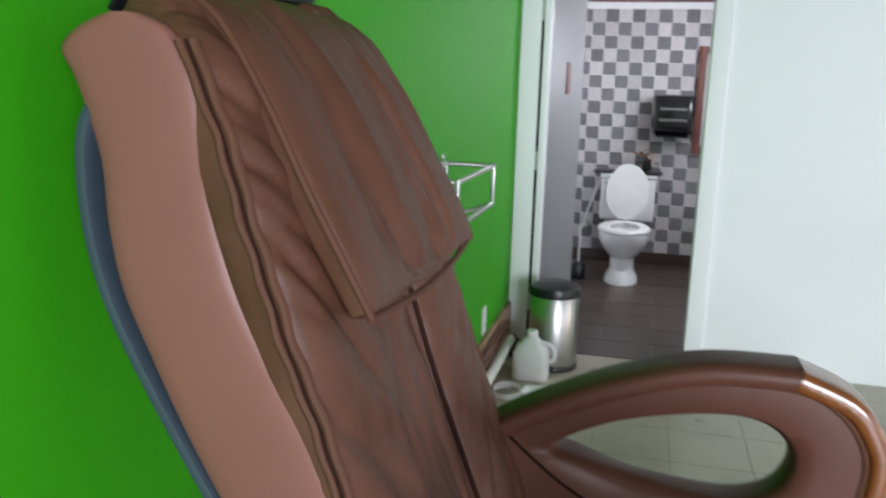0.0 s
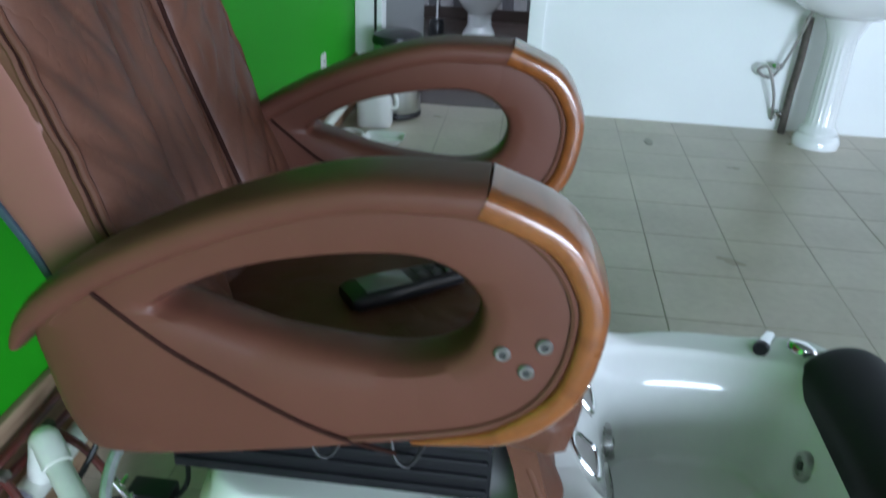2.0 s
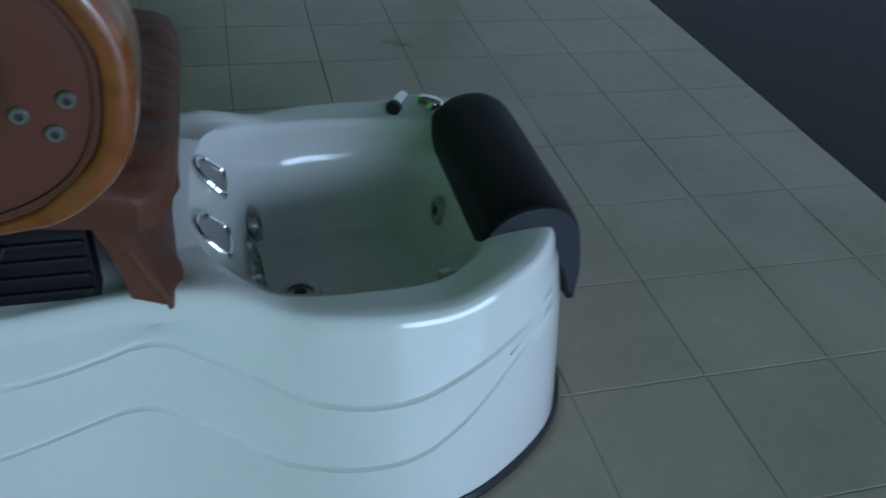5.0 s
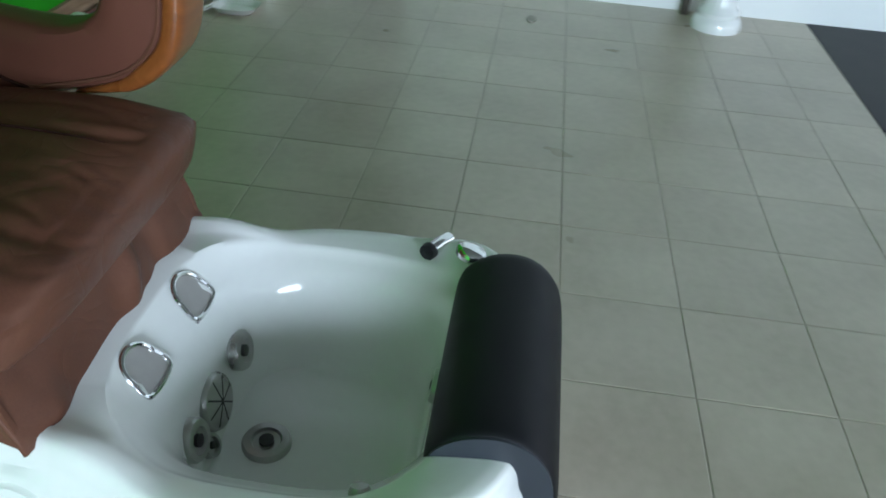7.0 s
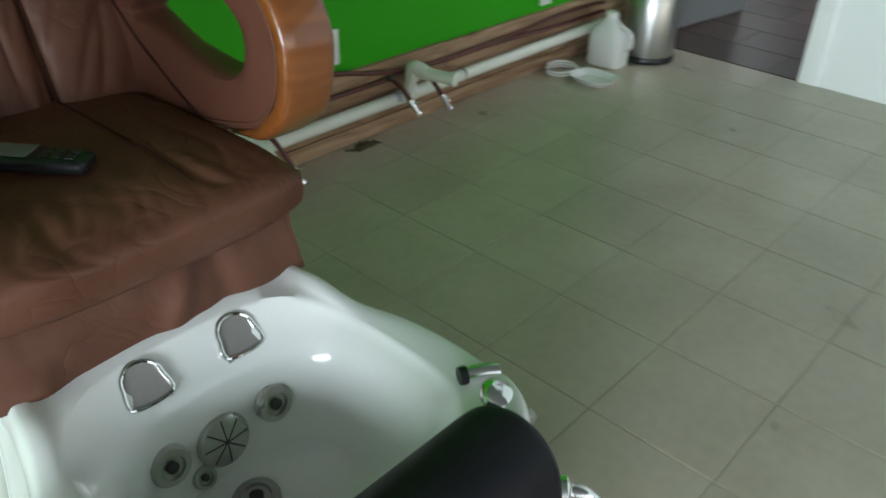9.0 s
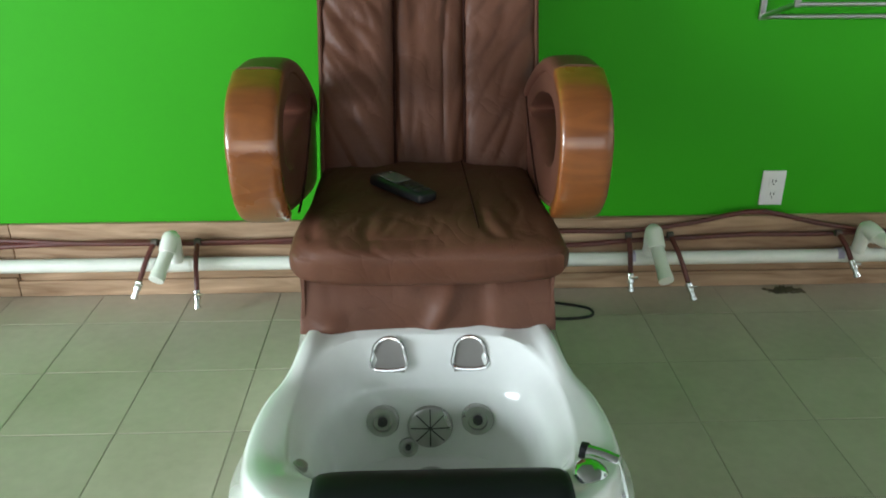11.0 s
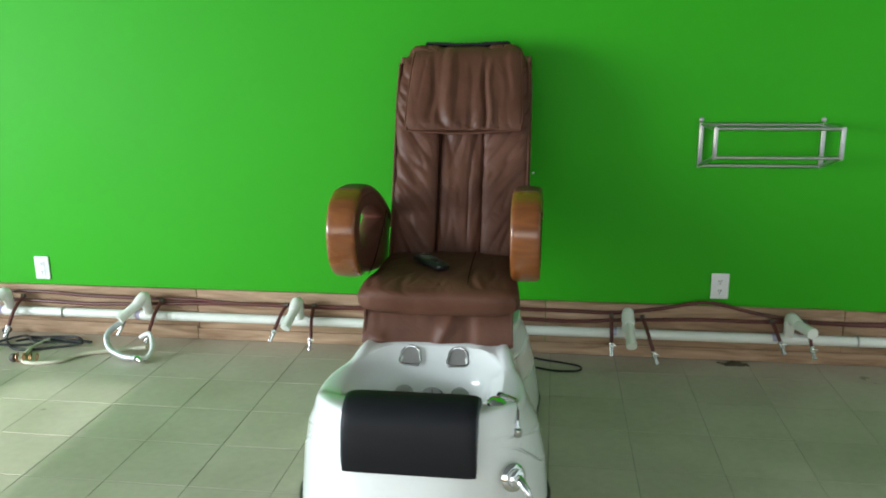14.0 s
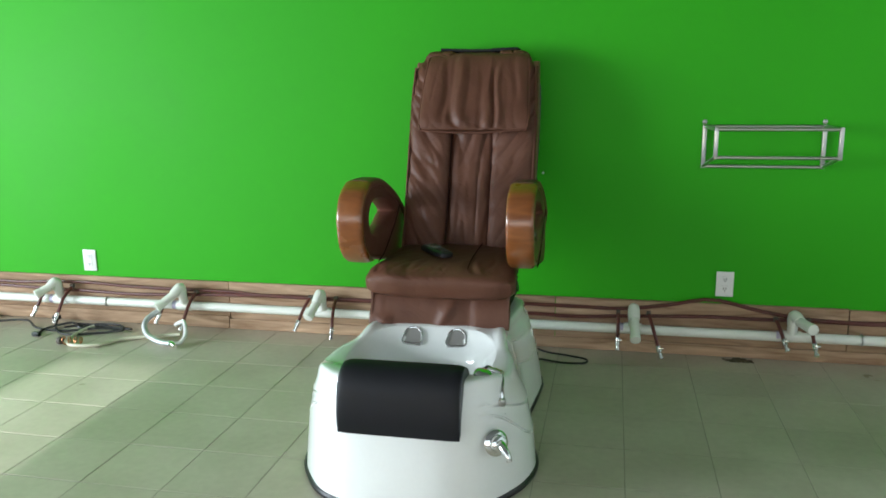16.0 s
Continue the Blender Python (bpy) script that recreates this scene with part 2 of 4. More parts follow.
def turned(profile, origin=(0, 0, 0), axis=(0, 0, 1), sides=32, bm=None, cap=True):
    """A surface of revolution; profile: rows of (radius, height along the axis)."""
    q = Vector((0, 0, 1)).rotation_difference(Vector(axis)).to_matrix()
    o = Vector(origin)
    rings = [[o + q @ Vector((r * math.cos(a), r * math.sin(a), h)) for a in (2 * math.pi * k / sides for k in range(sides))] for r, h in profile]
    return skin(rings, bm, cap)


def pad(stations, n=40, sides=32, expo=3.0, wrinkle=None, seed=0.0, soft_end=0.5, even=False):
    """A stuffed pad along a line in the y-z plane: stations are (y, z, half width, half thickness, centre x)."""
    rows = spline(stations, n)
    rings = []
    for i, s in enumerate(rows):
        a, b = rows[max(i - 1, 0)], rows[min(i + 1, n - 1)]
        d = Vector((0, b[0] - a[0], b[1] - a[1])).normalized()
        nrm = Vector((0, d.z, -d.y))
        ring = []
        for k in range(sides):
            t = 2 * math.pi * k / sides
            c, sn = math.cos(t), math.sin(t)
            x = math.copysign(abs(c) ** (2 / expo), c)
            u = math.copysign(abs(sn) ** (2 / expo), sn)
            if even:
                x, u = c, math.copysign(max(0.0, 1 - abs(c) ** expo) ** (1 / expo), sn)
            p = Vector((s[4] + x * s[2], s[0], s[1])) + nrm * (u * s[3])
            if wrinkle:
                p += nrm * wrinkle(x, i / (n - 1), u) 
            ring.append(p)
        rings.append(ring)
    # rounded ends
    def end(ring, nxt):
        c = sum(ring, Vector()) / len(ring)
        d = (c - sum(nxt, Vector()) / len(nxt)).normalized()
        th = rows[0][3] if ring is rings[0] else rows[-1][3]
        return [[c + (p - c) * f + d * (th * soft_end * g) for p in ring] for f, g in ((0.95, 0.55), (0.8, 0.85), (0.55, 1.0))]
    rings = end(rings[0], rings[1])[::-1] + rings + end(rings[-1], rings[-2])
    return skin(rings)


def shadowless(ob):
    ob.visible_shadow = False
    return ob


# ---- the room ----
XR, XL, YF, H = 3.15, -6.4, -6.2, 2.9
DOOR = (-0.14, -0.95, 2.04)


def slab(name, boxes, mat, label, category, bevel=0.0):
    bm = bmesh.new()
    for lo, hi in boxes:
        add_box(bm, lo, hi)
    ob = part(name, bm, mat, smooth=False)
    return tagged(ob, label, category, kind="structure")


slab("wall_north", [((XL - 0.15, 0, -0.1), (XR + 0.12, 0.14, H))], GREEN, "bright green painted plaster wall", "wall")
slab("wall_east", [((XR, 0.0, 2.12), (XR + 0.12, -1.03, H)), ((XR, -1.03, -0.1), (XR + 0.12, YF, H)), ((XR, 0.0, -0.1), (XR + 0.12, -0.06, 2.12))],
     WHITE, "white painted wall with a doorway", "wall")
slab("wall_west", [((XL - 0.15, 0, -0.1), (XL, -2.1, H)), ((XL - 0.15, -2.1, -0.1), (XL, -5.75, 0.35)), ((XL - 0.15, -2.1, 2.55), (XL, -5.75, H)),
                   ((XL - 0.15, -5.75, -0.1), (XL, YF, H))], DIM, "unseen wall, darkened to cut bounced light, with a wide shop window", "wall")
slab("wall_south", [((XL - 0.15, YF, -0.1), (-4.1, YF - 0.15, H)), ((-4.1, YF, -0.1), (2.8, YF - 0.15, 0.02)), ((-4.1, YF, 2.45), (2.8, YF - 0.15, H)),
                    ((2.8, YF, -0.1), (XR + 0.12, YF - 0.15, H))], DIM, "unseen wall, darkened to cut bounced light, with a shopfront window", "wall")
# unseen slabs added to block the sun, save for one gap
slab("canopy", [((-9, YF - 0.15, 2.6), (-2.68, YF - 6.3, 2.75)), ((-2.05, YF - 0.15, 2.6), (7, YF - 6.3, 2.75))], CEIL, "unseen slab added outside to narrow the sun to one band", "canopy")
slab("ceiling", [((XL - 0.15, 0.14, H), (XR + 0.12, YF - 0.15, H + 0.12))], CEIL, "unseen ceiling, darkened to cut bounced light", "ceiling")
ground = slab("ground", [((-300, -300, -0.35), (300, 300, -0.3))], ASPHALT, "grey asphalt ground outside", "ground")
slab("floor_side", [((XL, 0, -0.1), (-4.452, -2.99, -0.001))], TILE, "plain beige floor beyond the tiles", "floor")
floor = slab("floor", [((-4.45, 0, -0.1), (XR, -2.99, -0.0015))], GROUT, "beige square ceramic floor tiles with dark grout", "floor")
slab("floor_dark", [((XL, -2.995, -0.1), (XR, YF, -0.001))], DARKFLOOR, "dark charcoal floor covering", "floor")


def shop_window(name, along, a, b, fixed, z0, z1, bays):
    w = thing(name, (0, 0, 0), "wide shop window in a dark metal frame", "window", kind="structure")
    def bar(lo, hi):
        lo3 = (lo[0], fixed, lo[1]) if along == "x" else (fixed, lo[0], lo[1])
        hi3 = (hi[0], fixed - 0.07, hi[1]) if along == "x" else (fixed - 0.07, hi[0], hi[1])
        return box([min(p) for p in zip(lo3, hi3)], [max(p) for p in zip(lo3, hi3)])
    for k in range(bays + 1):
        c = a + (b - a) * k / bays
        part("window_frame", bar((c - 0.03, z0), (c + 0.03, z1)), ALU, w, smooth=False)
    for z in (z0, z1 - 0.06):
        part("window_frame", bar((a, z), (b, z + 0.06)), ALU, w, smooth=False)
    for k in range(bays):
        c0, c1 = a + (b - a) * k / bays + 0.03, a + (b - a) * (k + 1) / bays - 0.03
        lo3 = (c0, fixed - 0.04, z0 + 0.06) if along == "x" else (fixed - 0.04, c0, z0 + 0.06)
        hi3 = (c1, fixed - 0.034, z1 - 0.06) if along == "x" else (fixed - 0.034, c1, z1 - 0.06)
        shadowless(part("pane", box(lo3, hi3), GLASS, w, smooth=False))
    return w


shop_window("window_1", "y", -5.75, -2.1, XL - 0.05, 0.35, 2.55, 4)
shop_window("window_2", "x", -4.1, 2.8, YF - 0.05, 0.02, 2.45, 5)

# door casing and open door leaf
casing = thing("door_casing", (XR, -0.545, 0), "white painted door casing", "door casing", kind="structure")
for y0, y1 in ((-0.005, -0.108), (-0.955, -1.04)):
    part("jamb", box((-0.015, min(y0, y1) + 0.545, 0), (0.12, max(y0, y1) + 0.545, 2.06), 0.004), WHITE, casing)
part("head", box((-0.015, -0.495, 2.06), (0.12, 0.54, 2.15), 0.004), WHITE, casing)
# black strip painting the shade in the open hinge gap
part("hinge_gap_shade", box((-0.008, 0.4215, 0.01), (0.05, 0.4365, 2.04)), BLACKPL, casing, smooth=False)
part("door_stop", box((-0.012, 0.392, 0), (0.118, 0.421, 2.06), 0.003), WHITE, casing)
for z in (0.28, 1.05, 1.82):
    part("hinge", box((-0.0105, 0.4225, z - 0.05), (-0.0082, 0.4355, z + 0.05)), STEEL, casing, smooth=False)
door = thing("door_1", (XR + 0.12, -0.126, 0), "grey painted flush door standing wide open", "door", kind="structure")
door.rotation_euler = (0, 0, radians(-8.5))
part("leaf", box((0.01, -0.022, 0.012), (0.79, 0.018, 2.02), 0.003), DOORPAINT, door)
for z in (0.25, 1.0, 1.8):
    part("hinge", turned([(0.008, -0.045), (0.008, 0.045)], (-0.004, -0.026, z), sides=10), STEEL, door)
part("sign_plate", box((0.36, -0.030, 1.40), (0.44, -0.0225, 1.58), 0.002), REDWOOD, door, "small brown sign plate")
hd = part("door_handle", tube([(0.72, -0.022, 0.98), (0.72, -0.07, 0.98), (0.70, -0.075, 0.98), (0.61, -0.072, 0.985)], 0.009, 20), STEEL, door)

# bare plywood strip along the foot of the green wall
BOARDS = [XL, -3.4, -1.545, 0.32, 1.75, XR - 0.02]
strip = thing("baseboard", (0, 0, 0), "raw plywood strip along the wall foot", "baseboard", kind="structure")
for a, b in zip(BOARDS, BOARDS[1:]):
    part("board", box((a + 0.002, -0.02, 0.002), (b - 0.002, -0.001, 0.272 + 0.004 * math.sin(7 * a)), 0.002), PLY, strip)
part("lower_board", box((XL, -0.034, 0.002), (-1.55, -0.0205, 0.075), 0.002), PLY, strip)
part("lower_board", box((-1.546, -0.034, 0.002), (XR - 0.02, -0.0205, 0.062), 0.002), PLY, strip)

# ---- bathroom ----
BX = 5.75
slab("bath_wall_back", [((BX, 0.3, -0.1), (BX + 0.1, -1.9, 2.6))], WHITE, "plastered wall behind checkered tiles", "wall")
slab("bath_wall_north", [((XR + 0.12, 0.14, -0.1), (BX, 0.24, 2.6))], WHITE, "white bathroom wall", "wall")
slab("bath_wall_south", [((XR + 0.12, -1.55, -0.1), (BX, -1.65, 2.6))], WHITE, "white bathroom wall", "wall")
slab("bath_ceiling", [((XR + 0.12, 0.24, 2.4), (BX, -1.65, 2.5))], CEIL, "bathroom ceiling", "ceiling")
bathfloor = slab("bath_floor", [((XR, 0.24, -0.1), (BX, -1.65, -0.006))], GROUT, "dark brown bathroom floor tiles", "floor")
bulk = slab("bath_bulkhead", [((BX - 0.14, 0.14, 2.14), (BX, -1.55, 2.4))], REDWOOD, "dark wooden bulkhead above the tiles", "bulkhead")
slab("bath_skirting", [((BX - 0.022, 0.14, 0), (BX, -1.55, 0.10))], BATHFLOOR, "dark tile skirting", "skirting")

toilet = thing("toilet", (4.95, -0.565, 0), "white porcelain toilet with its lid raised", "toilet")


def oval(cx, rx, ry, z, n=36, front=1.0):
    return [(cx - math.cos(t) * rx * (front if math.cos(t) > 0 else 1), math.sin(t) * ry, z) for t in (2 * math.pi * k / n for k in range(n))]


part("bowl", skin([oval(0.10, 0.22, 0.13, 0), oval(0.10, 0.215, 0.125, 0.04), oval(0.12, 0.17, 0.092, 0.10), oval(0.12, 0.17, 0.095, 0.19),
                   oval(0.10, 0.20, 0.13, 0.225), oval(0.08, 0.24, 0.168, 0.28), oval(0.05, 0.28, 0.19, 0.35), oval(0.05, 0.285, 0.19, 0.40), oval(0.05, 0.22, 0.13, 0.405), oval(0.05, 0.15, 0.09, 0.28)]),
     PORCELAIN, toilet)
part("seat", skin([oval(0.05, 0.285, 0.19, 0.406), oval(0.05, 0.29, 0.195, 0.416), oval(0.05, 0.28, 0.185, 0.428), oval(0.05, 0.20, 0.115, 0.428), oval(0.05, 0.20, 0.115, 0.406)], cap=False),
     WPLASTIC, toilet)
lid = skin([[(0.385 + 0.10 * (z - 0.43) / 0.42 + dx, y * s, 0.43 + (z - 0.43)) for (_, y, z) in [(0, math.sin(t) * 0.168, 0.645 - math.cos(t) * 0.217) for t in (2 * math.pi * k / 36 for k in range(36))]]
            for dx, s in ((-0.012, 0.94), (-0.009, 1.0), (0.008, 1.0), (0.012, 0.94))])
part("lid", lid, WPLASTIC, toilet, "raised white lid")
part("tank", box((0.50, -0.215, 0.40), (0.70, 0.215, 0.745), 0.02, 3), PORCELAIN, toilet)
part("tank_lid", box((0.49, -0.225, 0.747), (0.71, 0.225, 0.78), 0.012, 3), PORCELAIN, toilet)
part("flush_lever", tube([(0.495, 0.17, 0.70), (0.475, 0.17, 0.70), (0.472, 0.10, 0.695)], 0.006, 12), CHROME, toilet)
brush = thing("toilet_brush", (5.0, -0.24, 0), "white toilet brush in a dark holder", "toilet brush")
part("holder", turned([(0.055, 0), (0.06, 0.02), (0.06, 0.10), (0.045, 0.13)]), BLACKPL, brush)
part("handle", turned([(0.008, 0.13), (0.008, 0.38), (0.012, 0.40), (0.0, 0.41)], sides=12), WPLASTIC, brush)
valve = thing("water_valve", (BX - 0.03, -0.22, 0.0), "chrome toilet supply valve and white pipe", "valve")
part("pipe", tube([(0, 0, 0.30), (-0.04, 0, 0.30), (-0.06, 0, 0.36), (-0.05, -0.06, 0.55), (-0.05, -0.12, 0.72)], 0.008, 30), WPLASTIC, valve)
part("escutcheon", turned([(0.03, 0), (0.028, -0.012), (0.01, -0.02)], (0.0, 0, 0.30), (1, 0, 0), 16), CHROME, valve)
part("knob", turned([(0.018, -0.05), (0.018, -0.07), (0.0, -0.072)], (0, 0, 0.30), (1, 0, 0), 12), CHROME, valve)
disp = thing("paper_towel_dispenser", (BX - 0.014, -0.872, 1.09), "glossy black plastic paper towel dispenser on the tiled wall", "dispenser")
body = [(0.0, 0.0), (-0.13, 0.012), (-0.185, 0.05), (-0.20, 0.13), (-0.198, 0.22), (-0.175, 0.29), (-0.13, 0.322), (0.0, 0.325)]
part("cover", skin([[(x * f, y, 0.16 + (z - 0.16) * f) for x, z in spline(body, 40)] for y, f in ((-0.146, 0.94), (-0.138, 0.985), (-0.12, 1.0), (0.12, 1.0), (0.138, 0.985), (0.146, 0.94))]), GLOSSBLACK, disp)
part("front_band", box((-0.2065, -0.105, 0.115), (-0.194, 0.105, 0.135), 0.003), MOULDING, disp, "grey moulded band")
part("front_band", box((-0.204, -0.105, 0.205), (-0.192, 0.105, 0.222), 0.003), MOULDING, disp, "grey moulded band")
part("tray_lip", box((-0.19, -0.13, -0.012), (-0.02, 0.13, 0.002), 0.003), GLOSSBLACK, disp)
cabinet = thing("mirror_frame", (BX - 0.02, -1.10, 0.95), "dark red wooden mirror frame on the tiled wall", "mirror")
for lo, hi in (((-0.03, -0.24, 0), (0, -0.19, 0.85)), ((-0.03, 0.0, 0), (0, 0.06, 0.85)), ((-0.03, -0.188, 0.79), (0, -0.002, 0.85)), ((-0.03, -0.188, 0), (0, -0.002, 0.06))):
    part("frame", box(lo, hi, 0.004), REDWOOD, cabinet)
mirror_mat = material("mirror_glass", (0.9, 0.9, 0.9), 0.02, 1.0, vary=0.01, bump=0)
part("glass", box((-0.012, -0.188, 0.062), (-0.002, -0.002, 0.788)), mirror_mat, cabinet, smooth=False)
vase = thing("flower_vase", (5.58, -0.70, 0.798), "small vase of orange and red silk flowers on the toilet tank", "flowers")
part("vase", turned([(0.03, 0), (0.04, 0.03), (0.03, 0.07), (0.035, 0.09)], sides=16), BLACKPL, vase)
random.seed(5)
for k in range(34):
    a, r = random.uniform(0, 6.28), random.uniform(0.01, 0.095)
    top = Vector((math.cos(a) * r, math.sin(a) * r, random.uniform(0.05, 0.17)))
    bm = bmesh.new()
    for j in range(5):
        b = j * 1.257
        q = top + Vector((math.cos(b), math.sin(b), 0.2)) * 0.02
        bm.faces.new([bm.verts.new(v) for v in (top, q + Vector((0.008, -0.008, 0.004)), q + Vector((math.cos(b), math.sin(b), 0.4)) * 0.009, q + Vector((-0.008, 0.008, 0)))])
    part("leaf" if k % 3 else "flower", bm, LEAF if k % 3 else PETAL, vase)
bathshelf = thing("shelf_board", (5.55, -0.555, 0.7815), "dark narrow shelf board lying on the toilet tank", "shelf")
part("board", box((-0.115, -0.27, 0.0), (0.115, 0.27, 0.015), 0.003), BLACKPL, bathshelf)

# ---- pedestal sink ----
sink = thing("pedestal_sink", (2.93, -2.505, 0), "white porcelain pedestal sink with a fluted column", "sink")


def flute(r, z, n=72, ripple=0.0, sx=1.0):
    return [(math.cos(t) * (r - ripple * (0.5 + 0.5 * math.cos(18 * t))) * sx, math.sin(t) * (r - ripple * (0.5 + 0.5 * math.cos(18 * t))), z) for t in (2 * math.pi * k / n for k in range(n))]


part("column", skin([flute(0.115, 0), flute(0.118, 0.03), flute(0.11, 0.05), flute(0.098, 0.065), flute(0.10, 0.085), flute(0.078, 0.11), flute(0.074, 0.13, ripple=0.006),
                     flute(0.068, 0.50, ripple=0.006), flute(0.072, 0.56), flute(0.085, 0.59), flute(0.10, 0.63), flute(0.15, 0.70)]), PORCELAIN, sink)


def basin_ring(w, d, z, cx, n=48):
    out = []
    for k in range(n):
        t = 2 * math.pi * k / n
        c, s = math.cos(t), math.sin(t)
        out.append((cx + math.copysign(abs(c) ** 0.5, c) * d, math.copysign(abs(s) ** (0.7 if c < 0 else 0.5), s) * w, z))
    return out


part("basin", skin([basin_ring(0.14, 0.12, 0.66, 0.0), basin_ring(0.24, 0.18, 0.70, -0.01), basin_ring(0.340, 0.235, 0.77, -0.02), basin_ring(0.365, 0.25, 0.82, -0.03),
                    basin_ring(0.375, 0.255, 0.85, -0.03), basin_ring(0.365, 0.248, 0.862, -0.03), basin_ring(0.27, 0.17, 0.855, -0.06), basin_ring(0.25, 0.15, 0.83, -0.06),
                    basin_ring(0.20, 0.12, 0.74, -0.06), basin_ring(0.06, 0.05, 0.71, -0.06)]), PORCELAIN, sink)
part("backsplash", box((0.165, -0.318, 0.845), (0.217, 0.318, 0.885), 0.018, 4), PORCELAIN, sink)
fa = part("faucet", tube([(0.15, 0, 0.86), (0.15, 0, 0.93), (0.12, 0, 0.955), (0.05, 0, 0.94), (0.035, 0, 0.915)], 0.012, 30), CHROME, sink)
for s in (-0.1, 0.1):
    h = part("tap_handle", turned([(0.025, 0), (0.022, 0.02), (0.016, 0.03), (0.026, 0.045), (0.026, 0.065), (0.01, 0.075)], (0.15, s, 0.862), sides=16), CHROME, sink)
part("drain", turned([(0.025, 0), (0.022, 0.004), (0.0, 0.002)], (-0.06, 0, 0.712), sides=16), CHROME, sink)
plumb = thing("sink_plumbing", (3.10, -2.40, 0), "dark rusty drain pipe and supply hoses beside the sink column", "pipes")
part("drain_pipe", tube([(-0.02, 0.02, 0.62), (-0.02, 0.02, 0.42), (-0.005, 0.025, 0.22), (0.0, 0.025, 0.0)], 0.020, 30), RUST, plumb)
part("supply_hose", tube([(0.03, 0.08, 0.06), (-0.04, 0.12, 0.22), (-0.05, 0.18, 0.36), (-0.01, 0.22, 0.33), (0.0, 0.14, 0.30), (-0.03, 0.08, 0.44), (-0.06, 0.03, 0.66)], 0.008, 50), PLATE, plumb)
part("shutoff_valve", turned([(0.016, -0.03), (0.02, 0), (0.02, 0.03), (0.01, 0.045)], (-0.01, 0.12, 0.36), (-0.6, 0.6, 0.2), 14), CHROME, plumb)
part("shutoff_valve", turned([(0.014, -0.03), (0.018, 0), (0.018, 0.03), (0.01, 0.045)], (-0.005, 0.06, 0.10), (-0.6, 0.3, 0.4), 14), CHROME, plumb)

# ---- bin, jug, bits beside the doorway ----
bin_ = thing("pedal_bin", (2.93, -0.278, 0), "brushed steel pedal bin with a black lid", "bin")
part("body", turned([(0.126, 0.012), (0.128, 0.02), (0.128, 0.385), (0.124, 0.39)], sides=40), STEEL, bin_)
part("base_ring", turned([(0.132, 0), (0.134, 0.01), (0.131, 0.028), (0.129, 0.03)], sides=40), BLACKPL, bin_)
part("lid", turned([(0.134, 0.385), (0.136, 0.40), (0.128, 0.43), (0.09, 0.446), (0.0, 0.45)], sides=40), BLACKPL, bin_, "black plastic lid")
part("pedal", box((-0.165, -0.03, 0.012), (-0.125, 0.03, 0.026), 0.004), BLACKPL, bin_)
jug = thing("plastic_jug", (2.70, -0.20, 0), "white plastic jug standing on the tiles", "jug")
part("body", skin([basin_ring(0.085, 0.065, 0, 0, 32), basin_ring(0.09, 0.07, 0.01, 0, 32), basin_ring(0.09, 0.07, 0.13, 0, 32), basin_ring(0.075, 0.06, 0.17, 0, 32), basin_ring(0.035, 0.035, 0.205, 0, 32), basin_ring(0.028, 0.028, 0.22, 0, 32)]), WPLASTIC, jug)
part("cap", turned([(0.03, 0.221), (0.03, 0.245), (0.026, 0.25)], sides=18), WPLASTIC, jug)
part("handle", tube([(0, -0.085, 0.09), (0, -0.115, 0.11), (0, -0.105, 0.17), (0, -0.05, 0.19)], 0.011, 20), WPLASTIC, jug)
tray = thing("plastic_tray", (2.44, -0.30, 0), "crumpled clear white plastic tray on the floor", "tray")
part("tray", skin([basin_ring(0.075, 0.06, 0.002, 0, 32), basin_ring(0.095, 0.08, 0.03, 0, 32), basin_ring(0.10, 0.085, 0.031, 0, 32), basin_ring(0.08, 0.065, 0.006, 0, 32)]), WPLASTIC, tray)
ringth = thing("plastic_ring", (2.43, -0.13, 0), "coil of thin white plastic tubing on the floor", "tubing")
part("coil", tube([(0.08 * math.cos(t), 0.065 * math.sin(t), 0.008 + 0.002 * t) for t in [0.5 * k for k in range(30)]], 0.005, 120, 6), WPLASTIC, ringth)
boot = thing("dark_bag", (3.0, -0.06, 0.0), "small crumpled dark bag in the corner", "bag")
bm = bmesh.new()
bmesh.ops.create_icosphere(bm, subdivisions=3, radius=1)
for v in bm.verts:
    v.co = Vector((v.co.x * 0.05, v.co.y * 0.045, max(0, 0.055 + v.co.z * 0.06))) * (1 + 0.25 * noise.noise(v.co * 2.5))
    v.co.y = min(v.co.y, 0.02)
part("bag", bm, BLACKPL, boot)
mark = tagged(part("floor_mark", skin([[(0.05 * math.cos(t) * f, 0.022 * math.sin(t) * f, z) for t in (2 * math.pi * k / 20 for k in range(20))] for f, z in ((1, 0), (0.96, 0.004), (0.5, 0.004))]),
                   SCRAP, at=(2.76, -1.625, 0.001)), "small flat grey scrap lying on the tiles", "scrap")
debris = thing("debris", (1.24, -0.075, 0), "heap of dark dried dirt at the plywood strip", "dirt", kind="stuff")
bm = bmesh.new()
random.seed(3)
for k in range(160):
    x, y = random.gauss(0, 0.032), random.gauss(0, 0.010)
    r = random.uniform(0.003, 0.009)
    h = random.uniform(0.003, 0.016) * max(0.2, 1 - abs(x) / 0.12)
    base = [bm.verts.new((x + r * 1.4 * math.cos(a), y + r * math.sin(a), 0)) for a in (0, 1.3, 2.6, 3.9, 5.2)]
    tip = bm.verts.new((x + random.uniform(-0.3, 0.3) * r, y, h))
    for q in range(5):
        bm.faces.new((base[q], base[(q + 1) % 5], tip))
part("dirt", bm, DIRT, debris, smooth=False)

# ---- outlets, speck, rack on the green wall ----


